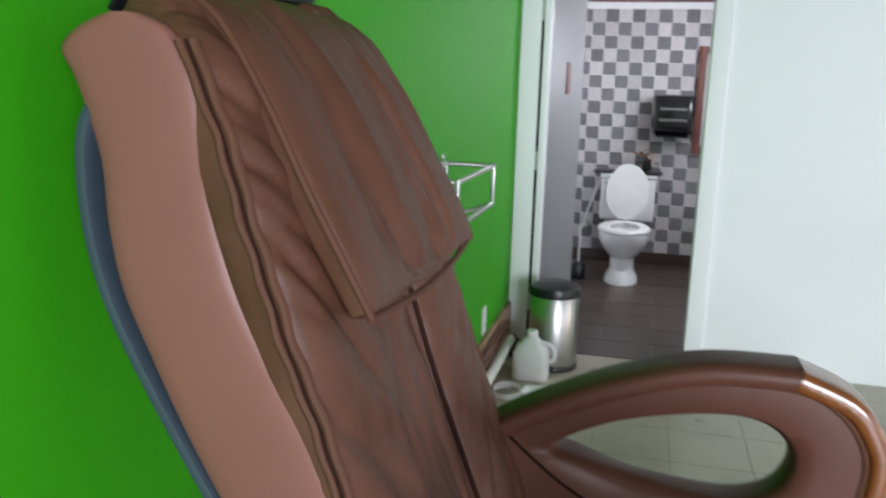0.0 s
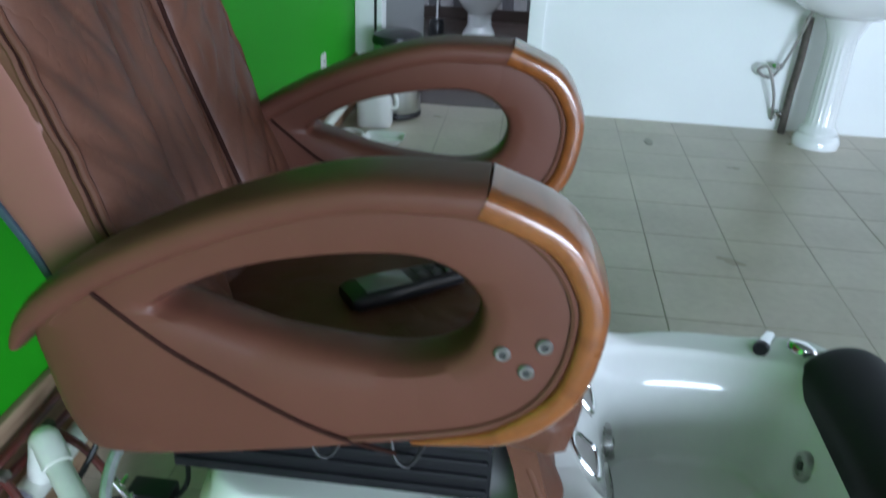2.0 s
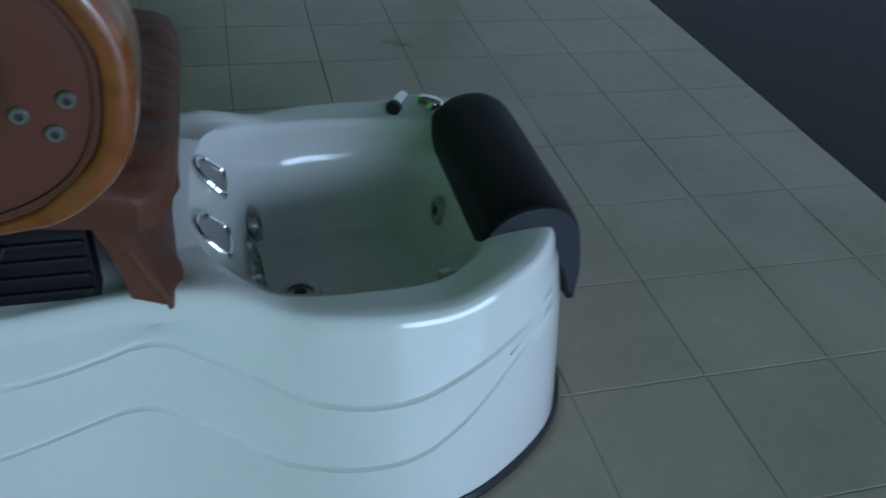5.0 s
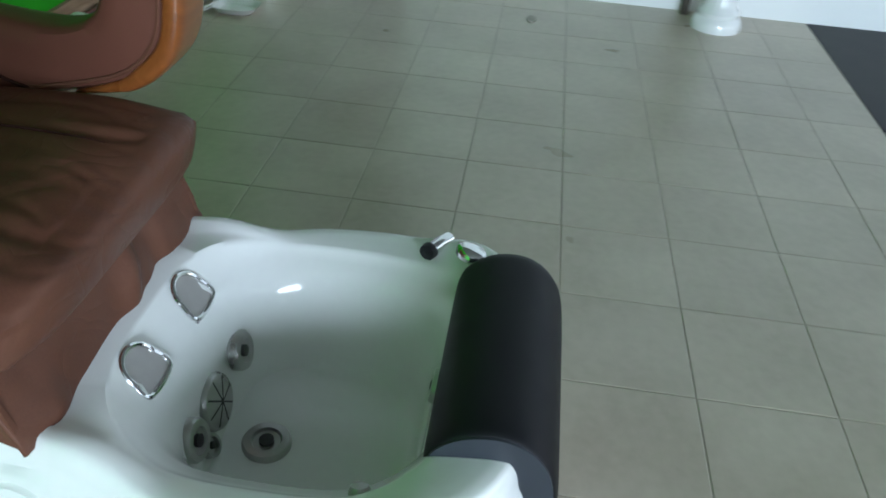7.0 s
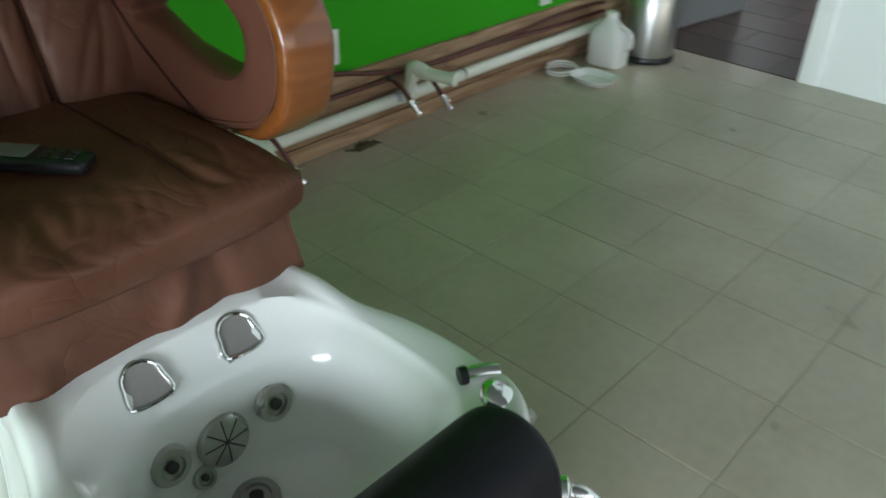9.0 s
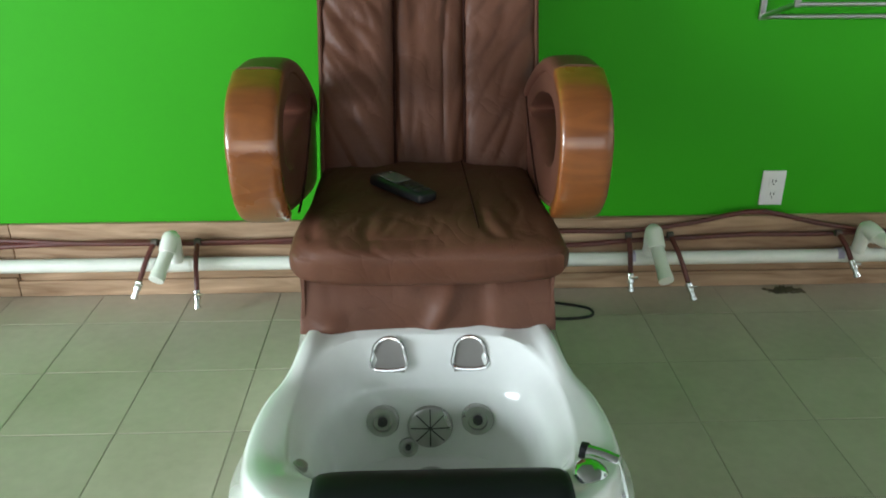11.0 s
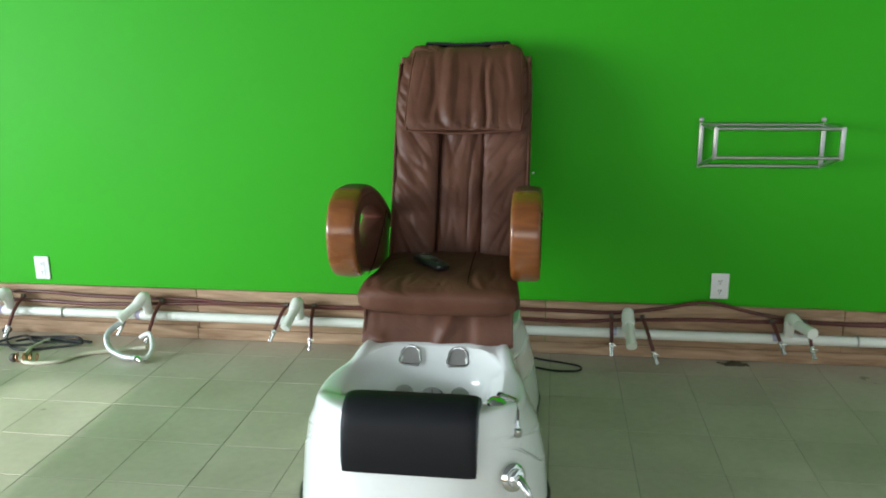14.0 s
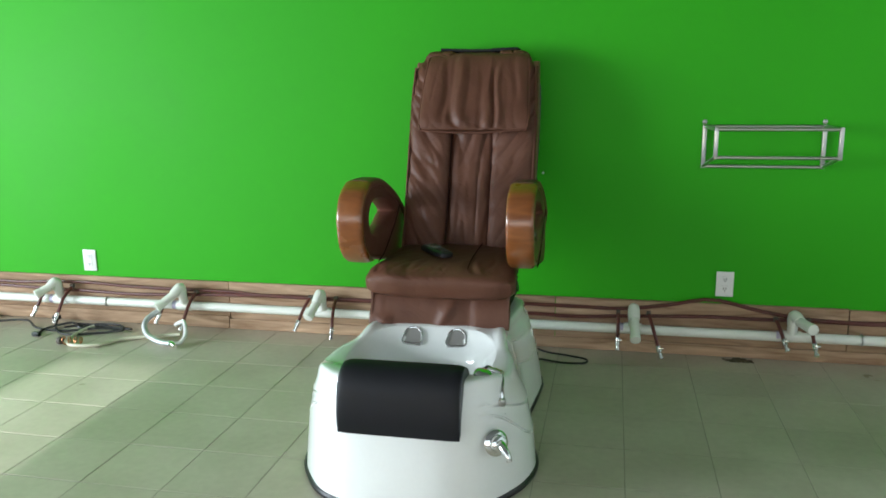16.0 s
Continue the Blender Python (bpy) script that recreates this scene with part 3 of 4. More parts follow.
def outlet(at):
    o = thing("outlet", at, "white plastic duplex outlet plate on the green wall", "outlet", "outlets on the wall")
    part("plate", box((-0.042, -0.008, -0.064), (0.042, -0.0005, 0.064), 0.003), WPLASTIC, o)
    for z in (-0.024, 0.024):
        r = part("receptacle", box((-0.017, -0.011, z - 0.017), (0.017, -0.0078, z + 0.017), 0.001), WPLASTIC, o)
        for x in (-0.006, 0.006):
            part("slot", box((x - 0.0016, -0.0118, z - 0.002), (x + 0.0016, -0.0108, z + 0.009)), SLOT, r, smooth=False)
        part("slot", turned([(0.003, 0), (0.003, -0.0008)], (0, -0.011, z - 0.009), (0, 1, 0), 8), SLOT, r)
    return o


o1 = outlet((1.163, 0, 0.376))
copy_thing(o1, pose(-2.440, 0, 0.370))
copy_thing(o1, pose(2.43, 0, 0.355))
tagged(part("wall_hook", turned([(0.006, 0), (0.005, -0.006), (0.002, -0.01)], (0, 0, 0), (0, 1, 0), 10), WPLASTIC, at=(0.245, 0.0, 0.925)), "tiny white peg stuck in the green wall", "peg")

rack = thing("wall_rack", (1.30, 0, 1.062), "empty chrome wire towel rack screwed to the green wall", "rack")


def bar(a, b, r=0.008):
    return tube([a, b], r, 4, 10)


# the wall frame is taller than the frame that stands out in front of it
WALL_X, OUT_X, WALL_Z, OUT_Z = (-0.276, 0.266), (-0.240, 0.300), (-0.092, 0.100), (-0.034, 0.096)
for y, xs, zs in ((-0.012, WALL_X, WALL_Z), (-0.172, OUT_X, OUT_Z)):
    for z in zs:
        part("rail", bar((xs[0], y, z), (xs[1], y, z)), STEEL, rack)
    for x in xs:
        part("post", box((x - 0.010, y - 0.007, zs[0] - 0.009), (x + 0.010, y + 0.007, zs[1] + 0.009), 0.003), STEEL, rack)
for k in (0, 1):
    for wz, oz in zip(WALL_Z, OUT_Z):
        part("side_bar", bar((WALL_X[k], -0.012, wz), (OUT_X[k], -0.172, oz)), STEEL, rack)
    part("wall_screw", turned([(0.012, 0), (0.011, -0.004), (0.004, -0.007)], (WALL_X[k], -0.001, WALL_Z[1] + 0.022), (0, 1, 0), 12), STEEL, rack)

# ---- pipes along the wall ----
drain = thing("drain_pipe", (0, -0.068, 0.139), "white plastic drain pipe along the plywood strip", "pipe")
part("pipe", tube([(XL + 0.02, 0, 0), (-1.5, 0.0, 0.0), (0.5, 0, -0.004), (2.86, 0.0, 0.0)], 0.0245, 30, 18), PVC, drain)
for x in (-2.3, 1.80):
    part("clamp", tube([(x, 0.027 * math.cos(t), 0.027 * math.sin(t)) for t in [k * 0.7 for k in range(9)]], 0.004, 24, 6, closed=False), STEEL, drain)
for k in range(7):
    x = (-3.45, -2.64, -1.83, -0.985, -0.17, 0.69, 1.45)[k]
    part("coupling", turned([(0.0275, -0.045), (0.0285, -0.04), (0.0285, 0.04), (0.0275, 0.045)], (x + 0.03, 0, 0), (1, 0, 0), 18), PVC, drain)
    part("primer_band", turned([(0.0252, -0.012), (0.0252, 0.012)], (x - 0.03, 0, 0), (1, 0, 0), 18, cap=False), PRIMER, drain, "smeared purple primer band")


def supply(name, base, amp, seed):
    random.seed(seed)
    p = thing(name, (0, -0.045, base), "dark red flexible water pipe along the plywood strip", "pipe", "red water pipes")
    pts = []
    x = XL + 0.02
    while x < 2.9:
        lift = 0.085 * amp * math.exp(-((x - 1.12) / 0.26) ** 2)
        pts.append((x, 0.006 * math.sin(3 * x + seed), lift + 0.012 * math.sin(2.3 * x + seed) + random.uniform(-0.006, 0.006)))
        x += 0.22
    part("pipe", tube(pts, 0.0095, 140, 8), REDPIPE, p)
    return p


supply("water_pipe", 0.227, 1.0, 1)
supply("water_pipe", 0.199, 0.1, 4)


def stub(x, lean, length, droop):
    """A tee on the drain with a riser, an elbow and an open pipe end that leans out from the wall."""
    s = thing("drain_stub", (x, -0.068, 0.139), "white plastic drain stub with elbow and leaning open pipe", "pipe", "drain stubs")
    part("riser", turned([(0.0245, 0.0), (0.0245, 0.075)], (0.03, -0.01, 0.02), (0, -0.25, 1), 16), PVC, s)
    top = Vector((0.03, -0.04, 0.105))
    tip = top + Vector((lean, -1.0, -droop)).normalized() * length
    mid = top.lerp(tip, 0.3)
    part("elbow", tube([(0.03, -0.028, 0.07), top + Vector((0, 0, 0.012)), mid], 0.0285, 16, 16), PVC, s)
    e = part("pipe_end", tube([mid, tip], 0.0235, 4, 18), PVC, s)
    d = (tip - top).normalized()
    part("cap_rim", turned([(0.0245, -0.025), (0.026, -0.02), (0.026, 0.004), (0.019, 0.005)], tip, d, 18), PVC, e)
    return s, Vector((x, -0.068, 0.139)) + tip


def branch(x, dx, drop, out):
    """A short red branch pipe that hangs from the wall pipes and ends in a chrome valve."""
    b = thing("supply_branch", (x, -0.05, 0.222), "short red branch pipe ending in a chrome valve", "pipe", "supply branches")
    a, m, e = Vector((0, -0.008, 0)), Vector((dx * 0.4, -out * 0.6, -drop * 0.35)), Vector((dx, -out, -drop))
    part("pipe", tube([a, m, e], 0.009, 18, 8), REDPIPE, b)
    d = (e - m).normalized()
    v = part("valve", turned([(0.011, -0.012), (0.013, -0.01), (0.013, 0.02), (0.009, 0.024), (0.009, 0.04), (0.013, 0.042), (0.013, 0.052)], e, d, 12), CHROME, b)
    part("lever", box(e + Vector((-0.005, -0.02, 0.0)), e + Vector((0.022, -0.012, 0.008)), 0.002), CHROME, v)
    part("collar", turned([(0.0125, -0.01), (0.0125, 0.01)], a + Vector((0, -0.004, 0)), (1, 0, 0), 10), RUST, b)
    return b


STUBS = [(-3.45, -0.4, 0.13, 0.45), (-2.64, -0.75, 0.12, 0.5), (-1.83, -0.75, 0.16, 0.7), (-0.985, -0.25, 0.15, 0.75), (-0.17, -0.9, 0.2, 0.3), (0.69, 0.05, 0.19, 0.6), (1.45, 0.30, 0.17, 0.02)]
tips = [stub(*s)[1] for s in STUBS]
for i, (x, lean, *_r) in enumerate(STUBS):
    branch(x - 0.045, -0.05 if i < 5 else 0.0 if i == 5 else 0.03, 0.125 if i < 6 else 0.085, 0.09)
    branch(x + 0.105, 0.05 if i == 5 else -0.03 if i < 3 else 0.01, 0.145 if i < 6 else 0.09, 0.13)

# ---- floor clutter on the left side of the wall ----
hose = thing("braided_hose", (-1.80, -0.3, 0), "white braided drain hose hanging from the pipe stub to the floor", "hose")
o = Vector((-1.80, -0.3, 0))
t2 = tips[2]
part("hose", tube([t2 - o + Vector((0, 0.02, -0.02)), (-0.13, 0.03, 0.10), (-0.10, -0.02, 0.045), (0.0, -0.07, 0.022), (0.085, -0.085, 0.02)], 0.016, 50, 10), BRAID, hose)
part("loop", tube([(0.02, 0.08, 0.07), (0.09, 0.05, 0.10), (0.13, -0.01, 0.05), (0.125, -0.06, 0.02), (0.09, -0.08, 0.018)], 0.011, 40, 8), WPLASTIC, hose)
part("end_fitting", turned([(0.017, 0), (0.019, 0.01), (0.014, 0.03), (0.011, 0.045)], (0.085, -0.085, 0.02), (0.9, -0.6, -0.1), 12), CHROME, hose)
beige = thing("beige_hose", (-2.0, -0.4, 0), "beige water hose lying on the tiles", "hose")
part("hose", tube([(0.27, 0.14, 0.03), (0.1, 0.12, 0.014), (-0.05, 0.05, 0.011), (-0.12, -0.06, 0.011), (-0.28, -0.07, 0.011), (-0.36, 0.10, 0.011), (-0.33, 0.22, 0.02)], 0.010, 60, 8), BEIGE, beige)
cage = thing("copper_coil", (-2.27, -0.455, 0), "small bent copper wire coil on the floor", "coil")
part("coil", tube([(-0.06 + 0.012 * k / 2, 0.022 * math.cos(k * 1.05), 0.026 + 0.022 * math.sin(k * 1.05)) for k in range(22)], 0.003, 120, 6), COPPER, cage)
part("end_fitting", turned([(0.02, 0), (0.022, 0.005), (0.022, 0.02), (0.016, 0.022)], (-0.085, 0, 0.023), (1, 0, 0), 14), RUST, cage)
for seed, pts in ((1, [(-0.62, 0.02, 0.007), (-0.4, 0.05, 0.02), (-0.25, -0.04, 0.007), (-0.05, -0.06, 0.007), (0.12, -0.02, 0.018), (0.26, 0.02, 0.007), (0.2, 0.08, 0.012), (0.02, 0.07, 0.007), (-0.1, 0.0, 0.007)]),
                  (2, [(-0.2, 0.08, 0.03), (-0.14, -0.02, 0.007), (0.0, -0.12, 0.007), (0.18, -0.06, 0.007), (0.3, -0.02, 0.02), (0.1, 0.03, 0.02), (-0.08, 0.06, 0.012)]),
                  (3, [(-0.15, -0.16, 0.008), (-0.19, -0.05, 0.008), (-0.08, 0.05, 0.02), (0.02, -0.02, 0.02), (0.15, 0.05, 0.007), (0.32, 0.03, 0.007)])):
    c = thing("power_cable", (-2.42, -0.19, 0), "tangled black power cable lying on the tiles", "cable", "tangled cables")
    part("cable", tube(pts, 0.0065, 90, 7), CABLE if seed < 3 else BLACKPL, c)
    e = Vector(pts[0])
    part("plug", box(e + Vector((-0.03, -0.014, -0.006)), e + Vector((0.012, 0.014, 0.018)), 0.004), BLACKPL, c)
strip2 = thing("power_strip", (-3.22, -0.10, 0), "white power strip on the floor by the wall", "power strip")
part("body", box((-0.14, -0.025, 0.0), (0.14, 0.025, 0.035), 0.006), WPLASTIC, strip2)
for k in range(4):
    part("socket", turned([(0.014, 0), (0.014, 0.003)], (-0.095 + 0.06 * k, 0, 0.034), sides=12), SLOT, strip2)
loop = thing("floor_cable", (0.30, -0.14, 0), "thin black power cord looped on the floor behind the chair", "cable")
part("cord", tube([(-0.09, 0.09, 0.005), (-0.02, 0.02, 0.005), (0.10, -0.02, 0.005), (0.19, -0.06, 0.005), (0.185, -0.115, 0.005), (0.08, -0.13, 0.005), (-0.02, -0.1, 0.005), (-0.1, -0.09, 0.005)], 0.005, 80, 7), CABLE, loop)
trap = thing("floor_drain_fitting", (-0.30, -0.385, 0), "white plastic drain fitting with a grey flexible hose", "pipe")
part("flange", turned([(0.042, 0), (0.042, 0.012), (0.03, 0.016), (0.026, 0.018)], sides=18), PVC, trap)
part("neck", turned([(0.026, 0.018), (0.026, 0.07), (0.030, 0.072), (0.030, 0.09), (0.022, 0.092)], sides=18), PVC, trap)
part("hose", tube([(0, 0, 0.09), (-0.01, 0.0, 0.16), (-0.07, 0.0, 0.24), (-0.06, 0.03, 0.33), (0.03, 0.05, 0.37), (0.1, 0.02, 0.38)], 0.010, 40, 8), BRAID, trap)
adaptor = thing("power_adaptor", (-0.02, -0.24, 0), "black power adaptor with cables behind the chair", "adaptor")
part("body", box((-0.03, -0.05, 0.0), (0.03, 0.05, 0.045), 0.008), BLACKPL, adaptor)
part("cable", tube([(0, 0.04, 0.02), (-0.05, 0.12, 0.01), (-0.16, 0.16, 0.03), (-0.12, 0.06, 0.2), (0.0, 0.0, 0.36)], 0.006, 40, 7), CABLE, adaptor)
part("cable", tube([(0, -0.05, 0.02), (0.03, -0.07, 0.05), (0.02, -0.08, 0.2), (0.02, -0.1, 0.42)], 0.006, 40, 7), CABLE, adaptor)

# ---- pedicure spa chair ----
CX = -0.082
spa = thing("foot_spa_base", (CX, 0, 0), "glossy white acrylic pedicure foot spa base with a basin", "foot spa")


def outline(rows, cy=-1.30, n=112):
    """A closed loop of n points from rows of (y, half width), cast from (0, cy)."""
    ys = [r[0] for r in rows]
    dense = spline(rows, 400)
    side = [(abs(w), y) for y, w in dense]
    ang = np.array([math.atan2(y - cy, w) for w, y in side])
    rad = np.array([math.hypot(w, y - cy) for w, y in side])
    order = np.argsort(ang)
    ang, rad = ang[order], rad[order]
    loop_ = []
    for k in range(n):
        t = -math.pi / 2 + 2 * math.pi * k / n
        c, s = math.cos(t), math.sin(t)
        a = math.atan2(s, abs(c))
        r = float(np.interp(a, ang, rad))
        loop_.append((c * r, cy + s * r))
    return loop_


BASE = [(-1.785, 0.0), (-1.78, 0.10), (-1.76, 0.187), (-1.708, 0.280), (-1.61, 0.358), (-1.50, 0.412), (-1.36, 0.432), (-1.15, 0.385), (-0.97, 0.36), (-0.78, 0.375), (-0.60, 0.388), (-0.505, 0.372), (-0.458, 0.30), (-0.445, 0.15), (-0.445, 0.0)]
TOP = [(-1.705, 0.0), (-1.70, 0.14), (-1.66, 0.245), (-1.58, 0.315), (-1.46, 0.345), (-1.30, 0.335), (-1.16, 0.29), (-1.0, 0.268), (-0.82, 0.28), (-0.66, 0.297), (-0.565, 0.287), (-0.522, 0.22), (-0.510, 0.11), (-0.508, 0.0)]
base_loop, top_loop = outline(BASE), outline(TOP)


def ramp(v, lo, hi):
    f = min(1.0, max(0.0, (v - lo) / (hi - lo)))
    return f * f * (3 - 2 * f)


def dip(y):
    """How far the rim sinks along the sides of the basin."""
    return 0.032 * (1 - ramp(y, -1.24, -1.10)) * ramp(y, -1.62, -1.46)


def rim_z(y):
    return 0.432 - 0.018 * ramp(y, -1.10, -0.80) - dip(y)


def between(f, z, grow=0.0):
    out = []
    for (bx, by), (tx, ty) in zip(base_loop, top_loop):
        x, y = bx + (tx - bx) * f, by + (ty - by) * f
        d = math.hypot(x, y + 1.3)
        k = 1 + grow / d
        out.append((x * k, -1.3 + (y + 1.3) * k, z if not callable(z) else z(y)))
    return out


def bowl(hx, hy, z, cy, expo=2.8, n=112):
    out = []
    for k in range(n):
        t = -math.pi / 2 + 2 * math.pi * k / n
        c, s = math.cos(t), math.sin(t)
        out.append((math.copysign(abs(c) ** (2 / expo), c) * hx, cy + math.copysign(abs(s) ** (2 / expo), s) * hy, z))
    return out


GROOVE_HIGH = [(-1.80, 0.348), (-1.70, 0.346), (-1.62, 0.332), (-1.50, 0.292), (-1.40, 0.268), (-1.25, 0.272), (-1.10, 0.328), (-0.98, 0.362), (-0.85, 0.335), (-0.70, 0.322), (-0.40, 0.33)]
GROOVE_LOW = [(-1.80, 0.32), (-1.70, 0.315), (-1.62, 0.29), (-1.50, 0.20), (-1.40, 0.155), (-1.22, 0.148), (-1.10, 0.21), (-0.98, 0.258), (-0.85, 0.23), (-0.70, 0.205), (-0.40, 0.21)]
GROOVES = [np.array(spline(g, 200)) for g in (GROOVE_LOW, GROOVE_HIGH)]


def wave(y, which):
    g = GROOVES[which]
    return float(np.interp(y, g[:, 0], g[:, 1]))


def side_ring(which, dz, grow):
    """A ring of the skirt that follows a groove, dz above it."""
    out = []
    for (bx, by), (tx, ty) in zip(base_loop, top_loop):
        z = wave(by, which) + dz
        f = 0.86 * max(0.0, z / 0.40) ** 1.7
        x, y = bx + (tx - bx) * f, by + (ty - by) * f
        k = 1 + grow * min(1.0, max(0.0, (by + 1.70) / 0.09)) / math.hypot(x, y + 1.3)
        out.append((x * k, -1.3 + (y + 1.3) * k, z))
    return out


def lerp_ring(a, b, f, z=None):
    return [(p[0] + (q[0] - p[0]) * f, p[1] + (q[1] - p[1]) * f, (p[2] + (q[2] - p[2]) * f) if z is None else z) for p, q in zip(a, b)]


rings = [between(0.0, 0.018), between(0.02, 0.03)]
for which in (0, 1):
    for dz, g in ((-0.03, 0.0), (-0.0065, 0.0015), (-0.0025, -0.008), (0.0025, -0.009), (0.0055, 0.0025), (0.02, 0.001)):
        rings.append(side_ring(which, dz, g))
for k in range(1, 7):
    a = k * math.pi / 12
    rings.append(between(0.86 + 0.14 * (1 - math.cos(a)), lambda y, a=a: rim_z(y) - 0.06 + 0.06 * math.sin(a), -0.012 * (1 - math.cos(a))))
rings.append(between(1.0, lambda y: rim_z(y) + 0.0005, -0.03))
open_ring = [(x, y, rim_z(y) - 0.004) for x, y, z in bowl(0.274, 0.262, 0.0, -1.350, 2.9)]
rings += [lerp_ring(rings[-1], open_ring, f) for f in (0.5, 0.85)]
rings += [open_ring, [(x, y, rim_z(y) - 0.009) for x, y, z in bowl(0.268, 0.256, 0.0, -1.350, 2.9)], [(x, y, rim_z(y) - 0.023) for x, y, z in bowl(0.255, 0.246, 0.0, -1.351, 2.95)], [(x, y, z - 0.75 * dip(y)) for x, y, z in bowl(0.238, 0.230, 0.392, -1.355, 3.0)], [(x, y, z - 0.4 * dip(y)) for x, y, z in bowl(0.224, 0.205, 0.352, -1.365, 3.1)], bowl(0.214, 0.190, 0.31, -1.366, 3.2),
          bowl(0.206, 0.183, 0.24, -1.364, 3.2), bowl(0.198, 0.176, 0.19, -1.362, 3.2), bowl(0.188, 0.166, 0.168, -1.36, 3.2), bowl(0.17, 0.15, 0.160, -1.36, 3.0), bowl(0.08, 0.07, 0.156, -1.36)]
part("shell", skin(rings), ACRYLIC, spa)
part("floor_gasket", skin([[(x, y, 0.0) for x, y, _ in between(0, 0, 0.008)], [(x, y, 0.012) for x, y, _ in between(0, 0, 0.010)], [(x, y, 0.02) for x, y, _ in between(0, 0, 0.004)], [(x, y, 0.0185) for x, y, _ in between(0, 0, -0.02)]], cap=False),
     BLACKPL, spa, "black rubber strip round the foot")


def dplate(x):
    """A D-shaped chrome tray set into the deck."""
    o, rx = Vector((x, -1.123, 0.396)), radians(47)
    tilt = Matrix.Rotation(rx, 3, "X")
    def pt(u, v, w):
        return o + tilt @ Vector((u, v, w))
    shape = [(0.035 * math.cos(t), 0.003 + 0.032 * math.sin(t)) for t in (math.pi * k / 14 for k in range(15))]
    shape = [(0.035, -0.034)] + shape + [(-0.035, -0.034)]
    r = part("chrome_tray", tube([pt(u, v, 0.004) for u, v in shape], 0.0045, 80, 8, closed=True), CHROME, spa)
    bm = bmesh.new()
    bm.faces.new([bm.verts.new(pt(u, v, 0.003)) for u, v in shape])
    ex = bmesh.ops.extrude_face_region(bm, geom=bm.faces[:])
    bmesh.ops.translate(bm, verts=[v for v in ex["geom"] if isinstance(v, bmesh.types.BMVert)], vec=(0, 0, -0.012))
    part("insert", bm, PLATE, r, "grey metal insert", smooth=False)


dplate(-0.09)
dplate(0.09)


def jet(at, axis, r, grille=False):
    j = part("jet" if not grille else "suction_grille", turned([(r, -0.01), (r, 0.004), (r * 0.92, 0.009), (r * 0.62, 0.010), (r * 0.56, 0.004), (r * 0.3, 0.003)] if not grille else
             [(r, -0.01), (r, 0.004), (r * 0.93, 0.012), (r * 0.9, 0.013), (r * 0.2, 0.017)], at, axis, 28), JET, spa)
    a = Vector(axis).normalized()
    if not grille:
        part("nozzle", turned([(r * 0.30, 0.003), (r * 0.30, 0.010), (r * 0.15, 0.012)], at, axis, 16), DARKJET, j)
    else:
        q = Vector((0, 0, 1)).rotation_difference(a).to_matrix()
        for k in range(4):
            d = q @ Vector((math.cos(k * math.pi / 4), math.sin(k * math.pi / 4), 0))
            c = Vector(at) + a * 0.0165
            part("rib", tube([c - d * r * 0.85 - a * 0.004, c, c + d * r * 0.85 - a * 0.004], 0.0018, 8, 6), DARKJET, j)


JN = (0, -1, 0.22)
jet((-0.105, -1.196, 0.268), JN, 0.036)
jet((0.105, -1.196, 0.268), JN, 0.036)
jet((0, -1.183, 0.244), JN, 0.051, True)
jet((0.055, -1.553, 0.30), (0, 1, 0.15), 0.030)
jet((0.0, -1.27, 0.160), (0, 0.0, 1), 0.043)
jet((-0.05, -1.190, 0.192), (0, -1, 0.5), 0.022)

# taps, hand shower and knobs on the rim
cap = part("diverter_knob", turned([(0.030, -0.01), (0.032, 0.002), (0.030, 0.007), (0.022, 0.012), (0.012, 0.014), (0.0, 0.0145)], (0.268, -1.580, 0.427), (0.25, -0.35, 1), 24), CHROME, spa)
part("diverter_knob", turned([(0.014, -0.02), (0.015, 0.002), (0.012, 0.009), (0.0, 0.012)], (-0.240, -1.488, 0.384), (0.5, 0.1, 1), 24), PLATE, spa)
sh = part("hand_shower", tube([(0.276, -1.505, 0.417), (0.300, -1.516, 0.416), (0.326, -1.53, 0.412)], 0.014, 12, 14), CHROME, spa, "chrome hand shower in its recess")
part("button", turned([(0.0155, 0), (0.0165, 0.004), (0.015, 0.014), (0.0, 0.016)], (0.279, -1.503, 0.416), (-1, 0.5, 0.0), 16), BLACKPL, sh)
part("bracket", tube([(0.322, -1.526, 0.410), (0.328, -1.545, 0.395), (0.331, -1.575, 0.375), (0.335, -1.59, 0.345)], 0.008, 20, 8), CHROME, sh)
part("socket", turned([(0.013, -0.008), (0.013, 0.010), (0.009, 0.016)], (0.336, -1.592, 0.338), (0.1, -0.3, 1), 16), STEEL, sh)
fk = part("front_tap", turned([(0.042, -0.004), (0.044, 0.004), (0.036, 0.012), (0.03, 0.014), (0.028, 0.03), (0.02, 0.036)], (0.325, -1.665, 0.225), (0.55, -0.75, 0.25), 24), CHROME, spa)
part("lever", tube([(0.343, -1.69, 0.232), (0.355, -1.708, 0.230), (0.372, -1.725, 0.212), (0.378, -1.73, 0.195)], 0.014, 24, 12, ends=(0.017, 0.009)), CHROME, fk)

